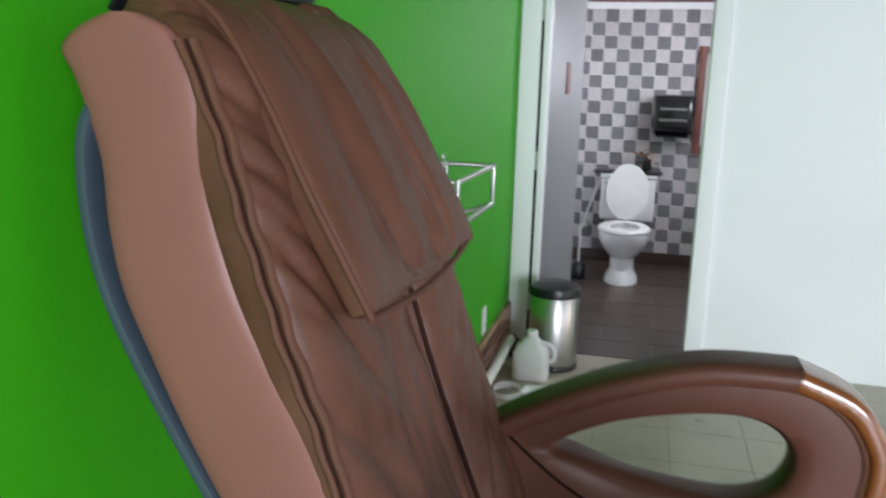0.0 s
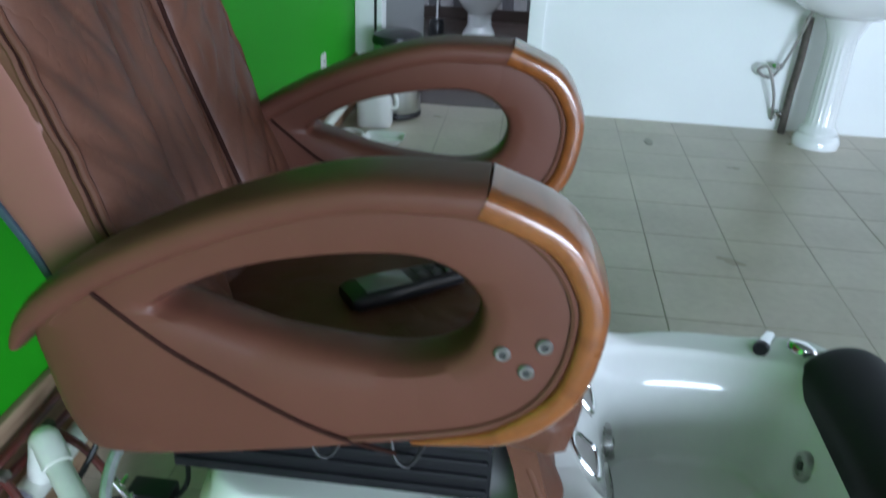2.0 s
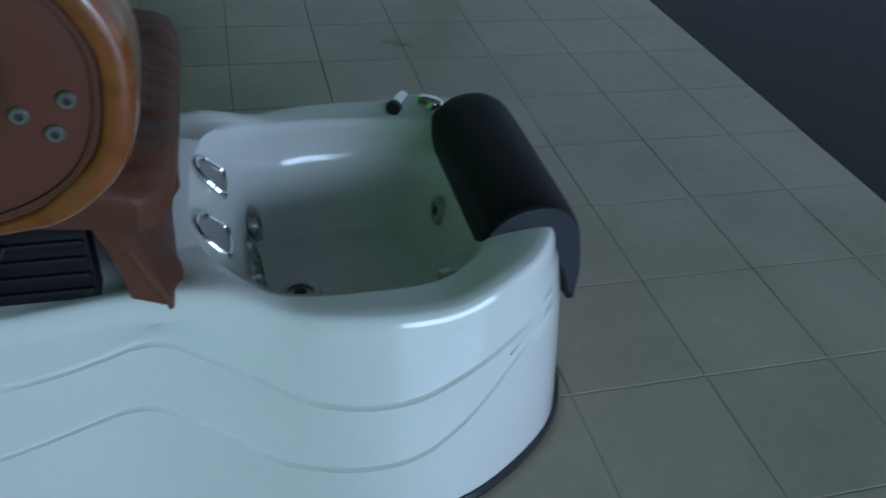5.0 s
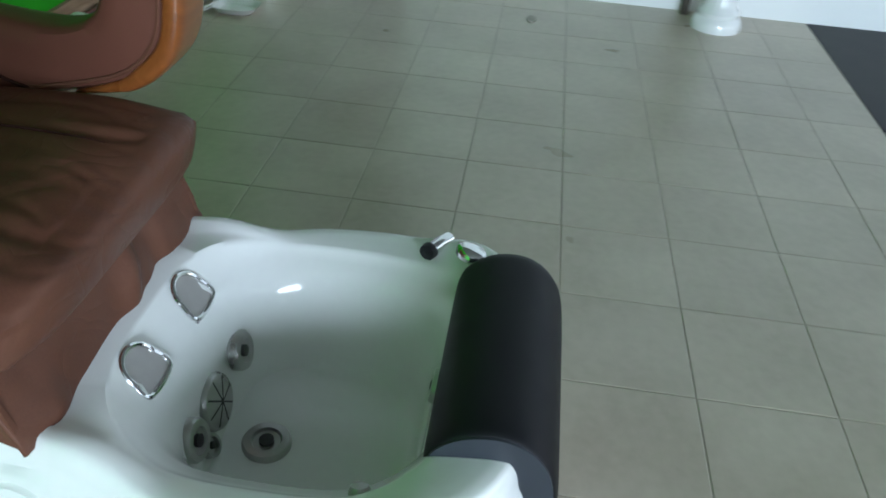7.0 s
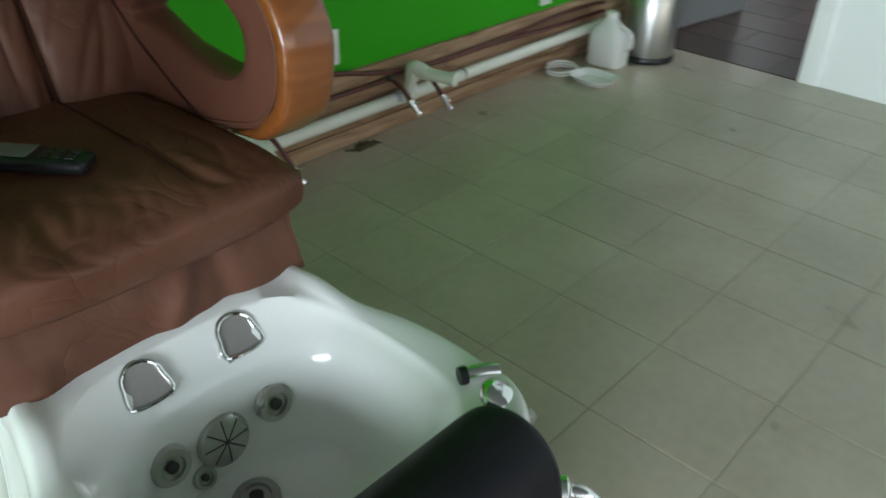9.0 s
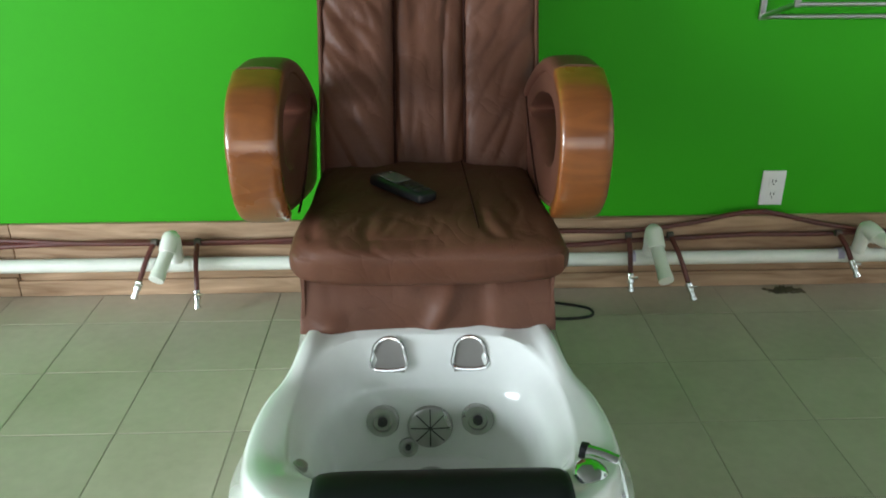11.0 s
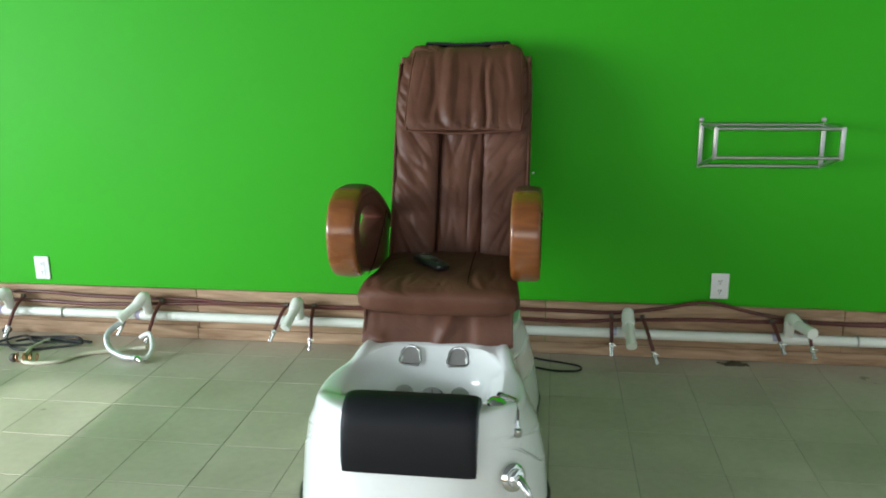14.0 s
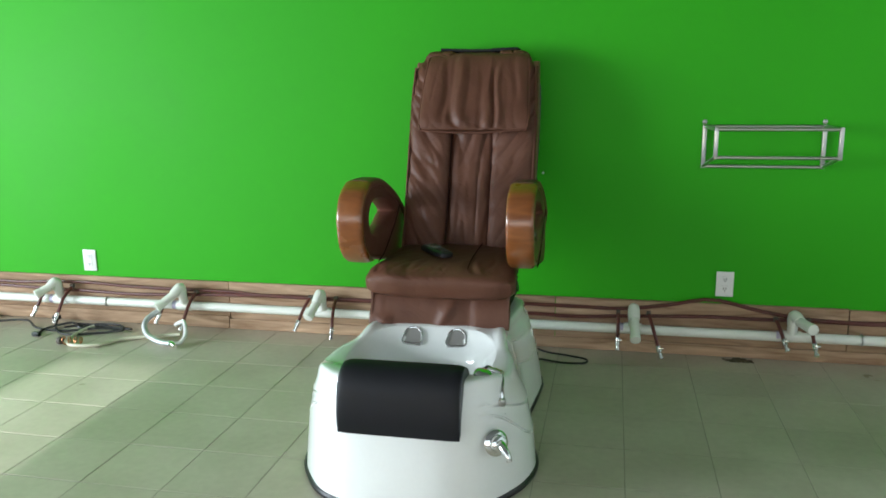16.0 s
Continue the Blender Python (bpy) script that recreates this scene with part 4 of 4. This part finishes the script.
rest = pad([(-1.572, 0.380, 0.207, 0.012, 0.012), (-1.588, 0.417, 0.207, 0.024, 0.012), (-1.624, 0.440, 0.207, 0.032, 0.012), (-1.670, 0.440, 0.207, 0.036, 0.012), (-1.704, 0.412, 0.207, 0.035, 0.012), (-1.724, 0.364, 0.207, 0.027, 0.012),
            (-1.738, 0.319, 0.207, 0.017, 0.012), (-1.745, 0.260, 0.207, 0.009, 0.012)], 44, 48, 9.0, soft_end=0.25)
footrest = thing("footrest", (CX, 0, 0), "black vinyl half-round footrest cushion clipped over the basin rim", "footrest")
part("cushion", rest, BLACK, footrest)
REST = spline([(-1.580, 0.395, 0.012), (-1.588, 0.417, 0.021), (-1.624, 0.440, 0.028), (-1.670, 0.440, 0.032), (-1.704, 0.412, 0.031), (-1.724, 0.364, 0.023), (-1.738, 0.319, 0.014), (-1.744, 0.275, 0.006)], 30)
# thin added skins paint the light on the black cushion's ends
for sx in (-0.1935, 0.2175):
    strip_ = []
    for i, (y, z, th) in enumerate(REST):
        q0, q1 = REST[max(i - 1, 0)], REST[min(i + 1, 29)]
        d = Vector((0, q1[0] - q0[0], q1[1] - q0[1])).normalized()
        nr = Vector((0, d.z, -d.y)) * th * 0.88
        strip_.append([Vector((sx + dx, y, z)) + nr * f for dx, f in ((-0.003, 1), (0.003, 1), (0.003, -1), (-0.003, -1))])
    part("lit_end", skin(strip_), LIT_VINYL, footrest, "black cushion end coloured lighter for the window light on it")
part("bracket", box((-0.15, -1.70, 0.40), (0.17, -1.61, 0.428), 0.004), BLACKPL, footrest)

chair = thing("massage_chair", (CX, 0, 0), "brown leather massage chair with wooden armrests on the foot spa base", "armchair")


def fold(x, v, fx, fv, seed, width=3.2, power=2):
    """1 along the wandering lines of a soft fold pattern, falling to 0 between them."""
    return (1 - min(1.0, abs(noise.noise(Vector((x * fx, v * fv, seed)))) * width)) ** power


def creases(slope, amp, seed):
    """Folds across a stuffed cushion, deepest at its outer edge."""
    def f(x, v, u):
        if u > 0.4:
            return 0
        w = v * 9 + slope * x
        edge = 0.35 + 0.65 * max(0.0, math.copysign(1, slope) * -x * 0.5 + 0.5)
        return amp * edge * fold(x * 0.35, w, 1.0, 1.0, seed) + 0.5 * amp * fold(x * 0.8, w * 1.9, 1.0, 1.0, seed + 4) + 0.006 * noise.noise(Vector((x, v * 4, seed)))
    return f


def line_folds(x, v, lines, wide):
    """Depth of folds that run along a pad: lines are (x at top, drift, start, end, phase)."""
    h = 0.0
    for x0, drift, a, e, ph in lines:
        width = wide
        env = max(0.0, min(1.0, (v - a) / 0.18)) * max(0.0, min(1.0, (e - v) / 0.12))
        d = x - (x0 + drift * v + 0.07 * math.sin(4 * v + 2.3 * ph) + 0.02 * math.sin(13 * v + ph))
        width *= 0.72 + 0.6 * (math.sin(3.7 * ph + 1) ** 2)
        h += (0.6 + 0.4 * math.sin(2.1 * ph)) * env * (-math.exp(-(d / width) ** 2) + 0.55 * math.exp(-((d - 2.1 * width) / (1.3 * width)) ** 2))
    return h


# seat cushion, front roll and hanging flap
def seat_wrinkle(x, v, u):
    if u < -0.5:
        return 0
    front = min(1.0, max(0.0, (v - 0.35) / 0.4))
    rows = ((-0.16, -0.48, 0.62, 1.02, 0), (-0.02, -0.46, 0.58, 1.02, 1), (0.10, -0.44, 0.66, 1.02, 3), (0.22, -0.42, 0.6, 1.02, 2), (0.34, -0.36, 0.7, 1.02, 4), (0.47, 0.0, 0.55, 1.0, 1), (0.8, -0.1, 0.65, 1.0, 2), (-0.55, -0.3, 0.7, 1.02, 1))
    return 0.0055 * line_folds(x, v, rows, 0.032) - 0.002 * front * fold(x, v, 4.2, 1.6, 1) - 0.002 * fold(x, v, 3.0, 4.0, 5) + 0.008 * noise.noise(Vector((x * 2, v * 3, 1)))


seat = part("seat", pad([(-0.46, 0.598, 0.285, 0.045, 0), (-0.62, 0.606, 0.288, 0.05, 0), (-0.80, 0.608, 0.290, 0.052, 0), (-0.96, 0.605, 0.304, 0.058, 0.002), (-1.048, 0.592, 0.310, 0.052, 0.004)], 70, 200, 4.0, seat_wrinkle, soft_end=0.9, even=True), LEATHER, chair)
part("seam", tube([(0.10, -0.55, 0.661), (0.105, -0.75, 0.664), (0.11, -0.92, 0.662), (0.115, -1.03, 0.645), (0.115, -1.078, 0.60), (0.115, -1.06, 0.556)], 0.0022, 60, 6), SEAM, seat)


def flap_wrinkle(x, v, u):
    return 0.020 * math.exp(-((x - 0.24 + 0.22 * v) / 0.09) ** 2 - ((v - 0.55) / 0.4) ** 2) - 0.010 * math.exp(-((x - 0.42) / 0.09) ** 2) + 0.013 * math.exp(-((x + 0.78) / 0.12) ** 2 - ((v - 0.9) / 0.3) ** 2) + 0.007 * noise.noise(Vector((x * 2.5, v * 2, 7))) - 0.002 * fold(x, v, 3.4, 0.9, 8)


part("leg_flap", pad([(-1.005, 0.56, 0.286, 0.008, 0), (-1.035, 0.50, 0.288, 0.009, 0), (-1.055, 0.45, 0.291, 0.008, 0), (-1.066, 0.418, 0.292, 0.006, 0)], 30, 140, 6.0, flap_wrinkle, even=True), LEATHER, chair, "loose leather flap under the seat front")

for s in (-1, 1):
    part("flap_side", skin([[(s * (0.287 + 0.006 * math.sin(3 * k)), y0 + 0.0, z0), (s * 0.279, y0, z0), (s * 0.279, y1, z1), (s * (0.288 + 0.006 * math.sin(3 * k)), y1, z1)]
                            for k, (y0, z0, y1, z1) in enumerate(((-1.066, 0.42, -1.016, 0.442), (-1.058, 0.46, -1.010, 0.48), (-1.045, 0.50, -1.0, 0.52), (-1.03, 0.56, -0.985, 0.57)))]), LEATHER, chair)

# back
FRONT = [(-0.54, 0.60), (-0.465, 0.80), (-0.397, 0.98), (-0.342, 1.15), (-0.29, 1.30), (-0.232, 1.42), (-0.18, 1.48)]
BC = 0.015


def column(x0, x1, depth, seed, top=1.0, proud=0.0, expo=3.2):
    pts = []
    for k, (y, z) in enumerate(FRONT):
        inset = 0.0 if k < 5 else (0.014 if k == 5 else 0.045)
        c, hw = (x0 + x1) / 2, abs(x1 - x0) / 2
        if abs(c) > 0.05:
            hw -= inset / 2
            c -= math.copysign(inset / 2, c)
        pts.append((y + depth * 0.9 - proud, z + 0.25 * depth, hw, depth, c + BC))
    return pad(pts, 120, 96, expo, creases(1.1 if x0 < 0 else -1.1, 0.009, seed), soft_end=0.6, even=True)


part("back_cushion", column(-0.302, -0.098, 0.05, 2.0, proud=0.012), LEATHER, chair)
part("back_cushion", column(0.098, 0.302, 0.05, 5.0, proud=0.012), LEATHER, chair)


def centre_wrinkle(x, v, u):
    return 0.009 * fold(x, v, 1.5, 2.2, 2) + 0.003 * fold(x, v, 2.2, 9, 6) + 0.006 * noise.noise(Vector((x * 2, v * 7, 3)))


part("centre_cushion", pad([(y + 0.057, z + 0.013, 0.10, 0.045, BC) for y, z in FRONT], 90, 80, 4.0, centre_wrinkle, even=True), LEATHER, chair)
for s in (-1, 1):
    part("seam", tube([(s * 0.099 + BC, y + 0.010, z + 0.003) for y, z in FRONT[:5]], 0.004, 40, 6), SEAM, chair)
    # smooth side panel between the cushions and the rear shell
    rows = [(-0.477, 0.56, 0.051), (-0.397, 0.779, 0.054), (-0.356, 0.873, 0.062), (-0.302, 1.0, 0.078), (-0.275, 1.057, 0.081), (-0.240, 1.124, 0.077), (-0.206, 1.193, 0.072), (-0.189, 1.263, 0.068),
            (-0.182, 1.326, 0.066), (-0.170, 1.377, 0.069), (-0.158, 1.415, 0.072), (-0.143, 1.445, 0.072), (-0.145, 1.468, 0.049), (-0.149, 1.481, 0.017)]
    edge = [(-0.53, 0.60), (-0.437, 0.838), (-0.392, 0.974), (-0.346, 1.095), (-0.313, 1.18), (-0.290, 1.25), (-0.268, 1.32), (-0.246, 1.38), (-0.226, 1.43), (-0.216, 1.455)]
    bmp = []
    for i, (y, z, hd) in enumerate(spline(rows, 60)):
        w = 0.016
        ring = []
        xo = s * (0.290 - 0.006 * ramp(z, 1.25, 1.47)) + BC
        for k in range(24):
            t = 2 * math.pi * k / 24
            c, sn = math.cos(t), math.sin(t)
            ring.append((xo + math.copysign(abs(c) ** 0.6, c) * w, y + math.copysign(abs(sn) ** 0.75, sn) * hd, z))
        bmp.append(ring)
    part("side_panel", skin(bmp), LEATHER_SIDE, chair, "smooth brown leather side panel")
    for off, dx in ((0.0, 0.0), (0.013, -0.003)):
        run = [(s * (0.3015 + dx - 0.006 * ramp(z, 1.25, 1.47)) + BC, y - off + 0.0028 * math.sin(z * 75) * math.sin(z * 31), z) for y, z in spline(edge, 60)]
        part("piping", tube(run, 0.0060, 150, 8), PIPING, chair)
    part("seam", tube([(s * (0.3025 - 0.006 * ramp(z, 1.25, 1.47)) + BC, y - 0.0065, z) for y, z in edge], 0.0025, 60, 6), SEAM, chair)
rear = [(-0.438, 0.56), (-0.341, 0.779), (-0.309, 0.84), (-0.243, 0.95), (-0.182, 1.054), (-0.127, 1.16), (-0.102, 1.241), (-0.095, 1.321), (-0.101, 1.375), (-0.112, 1.42), (-0.127, 1.455)]
part("back_shell", pad([(y, z, 0.304 if k < 8 else 0.30 - 0.03 * (k - 8), 0.011, BC) for k, (y, z) in enumerate(rear)], 40, 40, 5.0), SHELL, chair, "grey plastic rear shell")


# head pad with its folds
def head_wrinkle(x, v, u):
    if u < -0.3:
        return 0
    deep = min(1.0, max(0.0, (v - 0.15) / 0.4)) * (1 - x ** 6)
    rows = ((-0.74, 0.22, 0.2, 0.9, 0), (-0.45, 0.12, 0.0, 1.0, 1), (0.20, -0.20, 0.0, 1.0, 2), (0.50, -0.16, 0.35, 1.03, 4), (0.72, -0.04, 0.0, 0.7, 5),
            (-0.12, 0.0, 0.72, 1.05, 2), (0.22, -0.05, 0.7, 1.05, 0))
    return 0.016 * deep * line_folds(x, v, rows, 0.058) - 0.003 * deep * fold(x - 0.2 * v, v, 4.6, 2.0, 3) + 0.009 * noise.noise(Vector((x * 2.2, v * 2.0, 5)))


head = part("headrest_pad", pad([(-0.095, 1.500, 0.22, 0.014, 0.028), (-0.155, 1.508, 0.235, 0.018, 0.028), (-0.208, 1.480, 0.243, 0.022, 0.028), (-0.265, 1.40, 0.25, 0.026, 0.028), (-0.318, 1.30, 0.256, 0.028, 0.028), (-0.366, 1.215, 0.258, 0.024, 0.028), (-0.386, 1.172, 0.256, 0.018, 0.028)],
                                100, 200, 5.0, head_wrinkle, even=True), LEATHER, chair, "hanging leather head pad with soft folds")
for s in (-1, 1):
    part("piping", tube([(0.028 + s * w, y - 0.003, z) for y, z, w in ((-0.16, 1.512, 0.236), (-0.215, 1.484, 0.244), (-0.273, 1.40, 0.251), (-0.327, 1.30, 0.257), (-0.375, 1.215, 0.259), (-0.396, 1.168, 0.250))], 0.005, 50, 7), PIPING, head)
part("piping", tube([(0.028 - 0.25, -0.396, 1.166), (0.028 - 0.1, -0.404, 1.158), (0.028, -0.404, 1.156), (0.028 + 0.1, -0.404, 1.160), (0.028 + 0.25, -0.396, 1.170)], 0.005, 40, 7), PIPING, head)
part("fastener_strip", pad([(-0.06, 1.487, 0.19, 0.006, 0.02), (-0.10, 1.522, 0.20, 0.007, 0.02), (-0.15, 1.535, 0.19, 0.006, 0.02)], 14, 30, 5.0, lambda x, v, u: 0.010 * x * x), BLACK, chair, "black fabric fastening strip")

# armrests
ARM = [(-0.385, 0.768), (-0.465, 0.830), (-0.565, 0.886), (-0.680, 0.936), (-0.800, 0.970), (-0.940, 0.975), (-1.015, 0.943), (-1.053, 0.896), (-1.068, 0.838), (-1.048, 0.742), (-0.985, 0.678), (-0.865, 0.638), (-0.622, 0.583), (-0.450, 0.560), (-0.405, 0.600), (-0.385, 0.690)]
HOLE = [(-0.556, 0.808), (-0.622, 0.851), (-0.709, 0.882), (-0.836, 0.902), (-0.904, 0.888), (-0.940, 0.843), (-0.919, 0.780), (-0.843, 0.752), (-0.706, 0.765), (-0.603, 0.791)]


def sweep_band(pts, hx, th, cx, n=60, expo=4.0, sides=28, taper=None):
    """A strap in the y-z plane with a rounded cross-section."""
    path = spline(pts, n)
    rings_ = []
    for i, p in enumerate(path):
        a, b = path[max(i - 1, 0)], path[min(i + 1, n - 1)]
        d = Vector((0, b[0] - a[0], b[1] - a[1])).normalized()
        nr = Vector((0, d.z, -d.y))
        k = taper(i / (n - 1)) if taper else 1.0
        ring = []
        for j in range(sides):
            t = 2 * math.pi * j / sides
            c, s_ = math.cos(t), math.sin(t)
            ring.append(Vector((cx + math.copysign(abs(c) ** (2 / expo), c) * hx * (0.6 + 0.4 * k), p[0], p[1])) + nr * (math.copysign(abs(s_) ** (2 / expo), s_) * th * k))
        rings_.append(ring)
    return skin(rings_)


def armrest(side):
    cx = -0.357 if side < 0 else 0.331
    n = 96
    outer = spline(ARM, n, True)
    # hole points matched to the outline by direction from the hole's middle
    hd = spline(HOLE, 300, True)
    mid = np.array((-0.770, 0.828))
    ha = np.array([math.atan2(q[1] - mid[1], q[0] - mid[0]) for q in hd])
    hr = np.array([math.hypot(*(q - mid)) for q in hd])
    order = np.argsort(ha)
    ha, hr = ha[order], hr[order]
    inner = []
    for q in outer:
        a = math.atan2(q[1] - mid[1], q[0] - mid[0])
        r = float(np.interp(a, ha, hr, period=2 * math.pi))
        inner.append(mid + r * np.array((math.cos(a), math.sin(a))))
    rings_ = []
    hw = 0.046
    def ring(f, x):
        return [(cx + x, *(o_ + (i_ - o_) * f)) for o_, i_ in zip(outer, inner)]
    loops = [ring(0.04, hw - 0.012), ring(0.10, hw - 0.001), ring(0.3, hw), ring(0.7, hw + 0.002), ring(0.9, hw - 0.002), ring(0.97, hw - 0.012), ring(1.0, hw - 0.028),
             ring(1.0, -hw + 0.028), ring(0.97, -hw + 0.012), ring(0.9, -hw + 0.002), ring(0.7, -hw - 0.002), ring(0.3, -hw), ring(0.10, -hw + 0.001), ring(0.04, -hw + 0.012), ring(0.04, hw - 0.012)]
    a = part("armrest", skin(loops, cap=False), ARM_LEATHER, chair, "leather armrest panel with an oval opening")
    part("arm_pad", sweep_band([(-0.352, 0.72)] + ARM[0:6], 0.054, 0.022, cx, 60, 3.0, taper=lambda v: min(1.0, 0.35 + 3 * v)), ARM_LEATHER, a, "padded leather arm top")
    part("wood_trim", sweep_band([(ARM[5][0] + 0.004, ARM[5][1] + 0.0005), ARM[6], ARM[7], ARM[8], ARM[9], ARM[10], (-0.93, 0.655), ARM[11]], 0.0555, 0.0195, cx, 60, 4.0, taper=lambda v: min(1.0, 0.15 + 2.6 * (1 - v))), WOOD, a, "curved varnished orange wood trim")
    for sd in (-1, 1):
        part("piping", tube([(cx + sd * (hw + 0.001), y + (yy - y) * 0.17, z + (zz - z) * 0.17) for (y, z), (yy, zz) in [(outer[i], inner[i]) for i in range(0, 72, 4)]], 0.004, 80, 6), PIPING, a)
        part("seam", tube([(cx + sd * (hw + 0.003), y, z) for y, z in ((-0.480, 0.822), (-0.560, 0.758), (-0.633, 0.714), (-0.747, 0.655), (-0.850, 0.630))], 0.0030, 40, 6), SEAM, a)
    for y, z in ((-0.970, 0.795), (-1.017, 0.810), (-0.999, 0.773)):
        b = part("bolt", turned([(0.0095, 0), (0.010, 0.003), (0.0078, 0.0052), (0.0045, 0.005), (0.004, 0.002)], (cx + side * (hw + 0.001), y, z), (side, 0, 0), 16), BOLT, a)
        part("bolt_recess", turned([(0.0042, 0.0), (0.0042, 0.0035)], (cx + side * (hw + 0.001), y, z), (side, 0, 0), 6), DARKJET, b)


armrest(-1)
armrest(1)
# seat carriage under the cushion
for x in (-0.232, 0.232):
    part("rail", box((x - 0.02, -0.97, 0.418), (x + 0.02, -0.47, 0.545), 0.004), BLACK, chair)
    for k in range(4):
        part("bellows_rib", box((x - 0.026, -0.965, 0.428 + 0.028 * k), (x + 0.026, -0.475, 0.442 + 0.028 * k), 0.004), BLACK, chair)
part("seat_pan", box((-0.27, -0.97, 0.546), (0.27, -0.42, 0.572), 0.004), BLACK, chair)
part("motor_box", box((-0.14, -0.80, 0.418), (0.14, -0.52, 0.545), 0.006), BLACK, chair)
for x, y in ((-0.276, -0.70), (-0.276, -0.82), (0.276, -0.75)):
    part("wire", tube([(x, y, 0.56), (x - math.copysign(0.01, x) * -1.5, y - 0.01, 0.52), (x + math.copysign(0.012, x), y - 0.03, 0.505), (x - math.copysign(0.01, x), y - 0.05, 0.53)], 0.0035, 24, 6), CABLE, chair)

remote = thing("remote_control", (-0.14, -0.80, 0.660), "black massage remote control lying on the seat", "remote control")
remote.rotation_euler = (0, 0, radians(37))
part("body", skin([[(math.copysign(abs(math.cos(t)) ** 0.5, math.cos(t)) * w, y, math.copysign(abs(math.sin(t)) ** 0.5, math.sin(t)) * h + 0.016) for t in (2 * math.pi * k / 20 for k in range(20))]
                   for y, w, h in ((-0.105, 0.02, 0.008), (-0.10, 0.028, 0.012), (-0.04, 0.03, 0.015), (0.02, 0.034, 0.015), (0.09, 0.036, 0.014), (0.10, 0.028, 0.010))]), BLACKPL, remote)
part("screen", box((-0.024, -0.005, 0.0305), (0.024, 0.075, 0.0325), 0.001), SCREEN, remote, "grey display")
for i in range(2):
    for j in range(3):
        part("button", box((-0.018 + 0.021 * i, -0.085 + 0.024 * j, 0.029), (-0.003 + 0.021 * i, -0.07 + 0.024 * j, 0.0325), 0.001), DARKJET, remote)

# ---- tiles ----


def tile_mesh(name, w, d, t, mat, ch=0.003):
    bm = bmesh.new()
    skin([[(sx * (w - c), sy * (d - c), z) for sx, sy in ((-0.5, -0.5), (0.5, -0.5), (0.5, 0.5), (-0.5, 0.5))] for c, z in ((0, -t), (0, -ch * 0.5), (ch * 2, 0.0))], bm)
    me = bpy.data.meshes.new(name)
    bm.to_mesh(me)
    bm.free()
    me.materials.append(mat)
    return me


PX, PY = 0.32, 0.31
tile = tile_mesh("tile", PX - 0.0034, PY - 0.0034, 0.02, TILE, 0.0016)
random.seed(11)
for j in range(11):
    y1 = -1.79 + PY * (6 - j)
    for i in range(26):
        x0 = 0.67 + PX * (i - 17)
        if x0 < -4.46 or x0 > XR - 0.05:
            continue
        top, bottom = min(y1, 0.0), max(y1 - PY, -2.988)
        right = min(x0 + PX, XR)
        if top - bottom < 0.03:
            continue
        o = new("tile", tile)
        o.parent = floor
        o.location = ((x0 + right) / 2, (top + bottom) / 2, random.uniform(-0.0006, 0.0004))
        o.scale = ((right - x0) / PX, (top - bottom) / PY, 1)
        o.rotation_euler = (random.uniform(-0.001, 0.001), random.uniform(-0.001, 0.001), 0)

back = bpy.data.objects["bath_wall_back"]
S = 0.105
lm, dm = tile_mesh("wall_tile", S - 0.003, S - 0.003, 0.012, TILE_L, 0.002), tile_mesh("wall_tile", S - 0.003, S - 0.003, 0.012, TILE_D, 0.002)
for i in range(16):
    for j in range(19):
        o = new("tile", lm if (i + j) % 2 else dm)
        o.parent = back
        o.location = (BX - 0.007, 0.134 - S * (i + 0.5), 0.09 + S * (j + 0.5))
        o.rotation_euler = (0, radians(-90), 0)
plank = tile_mesh("bath_tile", 0.296, 0.596, 0.02, BATHFLOOR)
for i in range(9):
    for j in range(4):
        y1, x0 = 0.4 - 0.60 * (j + 0.5 * (i % 2)), XR + 0.01 + 0.30 * i
        y0, y1, x1 = max(-1.548, y1 - 0.60), min(0.138, y1), min(BX - 0.002, x0 + 0.30)
        if y1 - y0 < 0.03 or x1 - x0 < 0.03:
            continue
        o = new("tile", plank)
        o.parent = bathfloor
        o.location = ((x0 + x1) / 2, (y0 + y1) / 2, 0.0)
        o.scale = ((x1 - x0) / 0.30, (y1 - y0) / 0.60, 1)
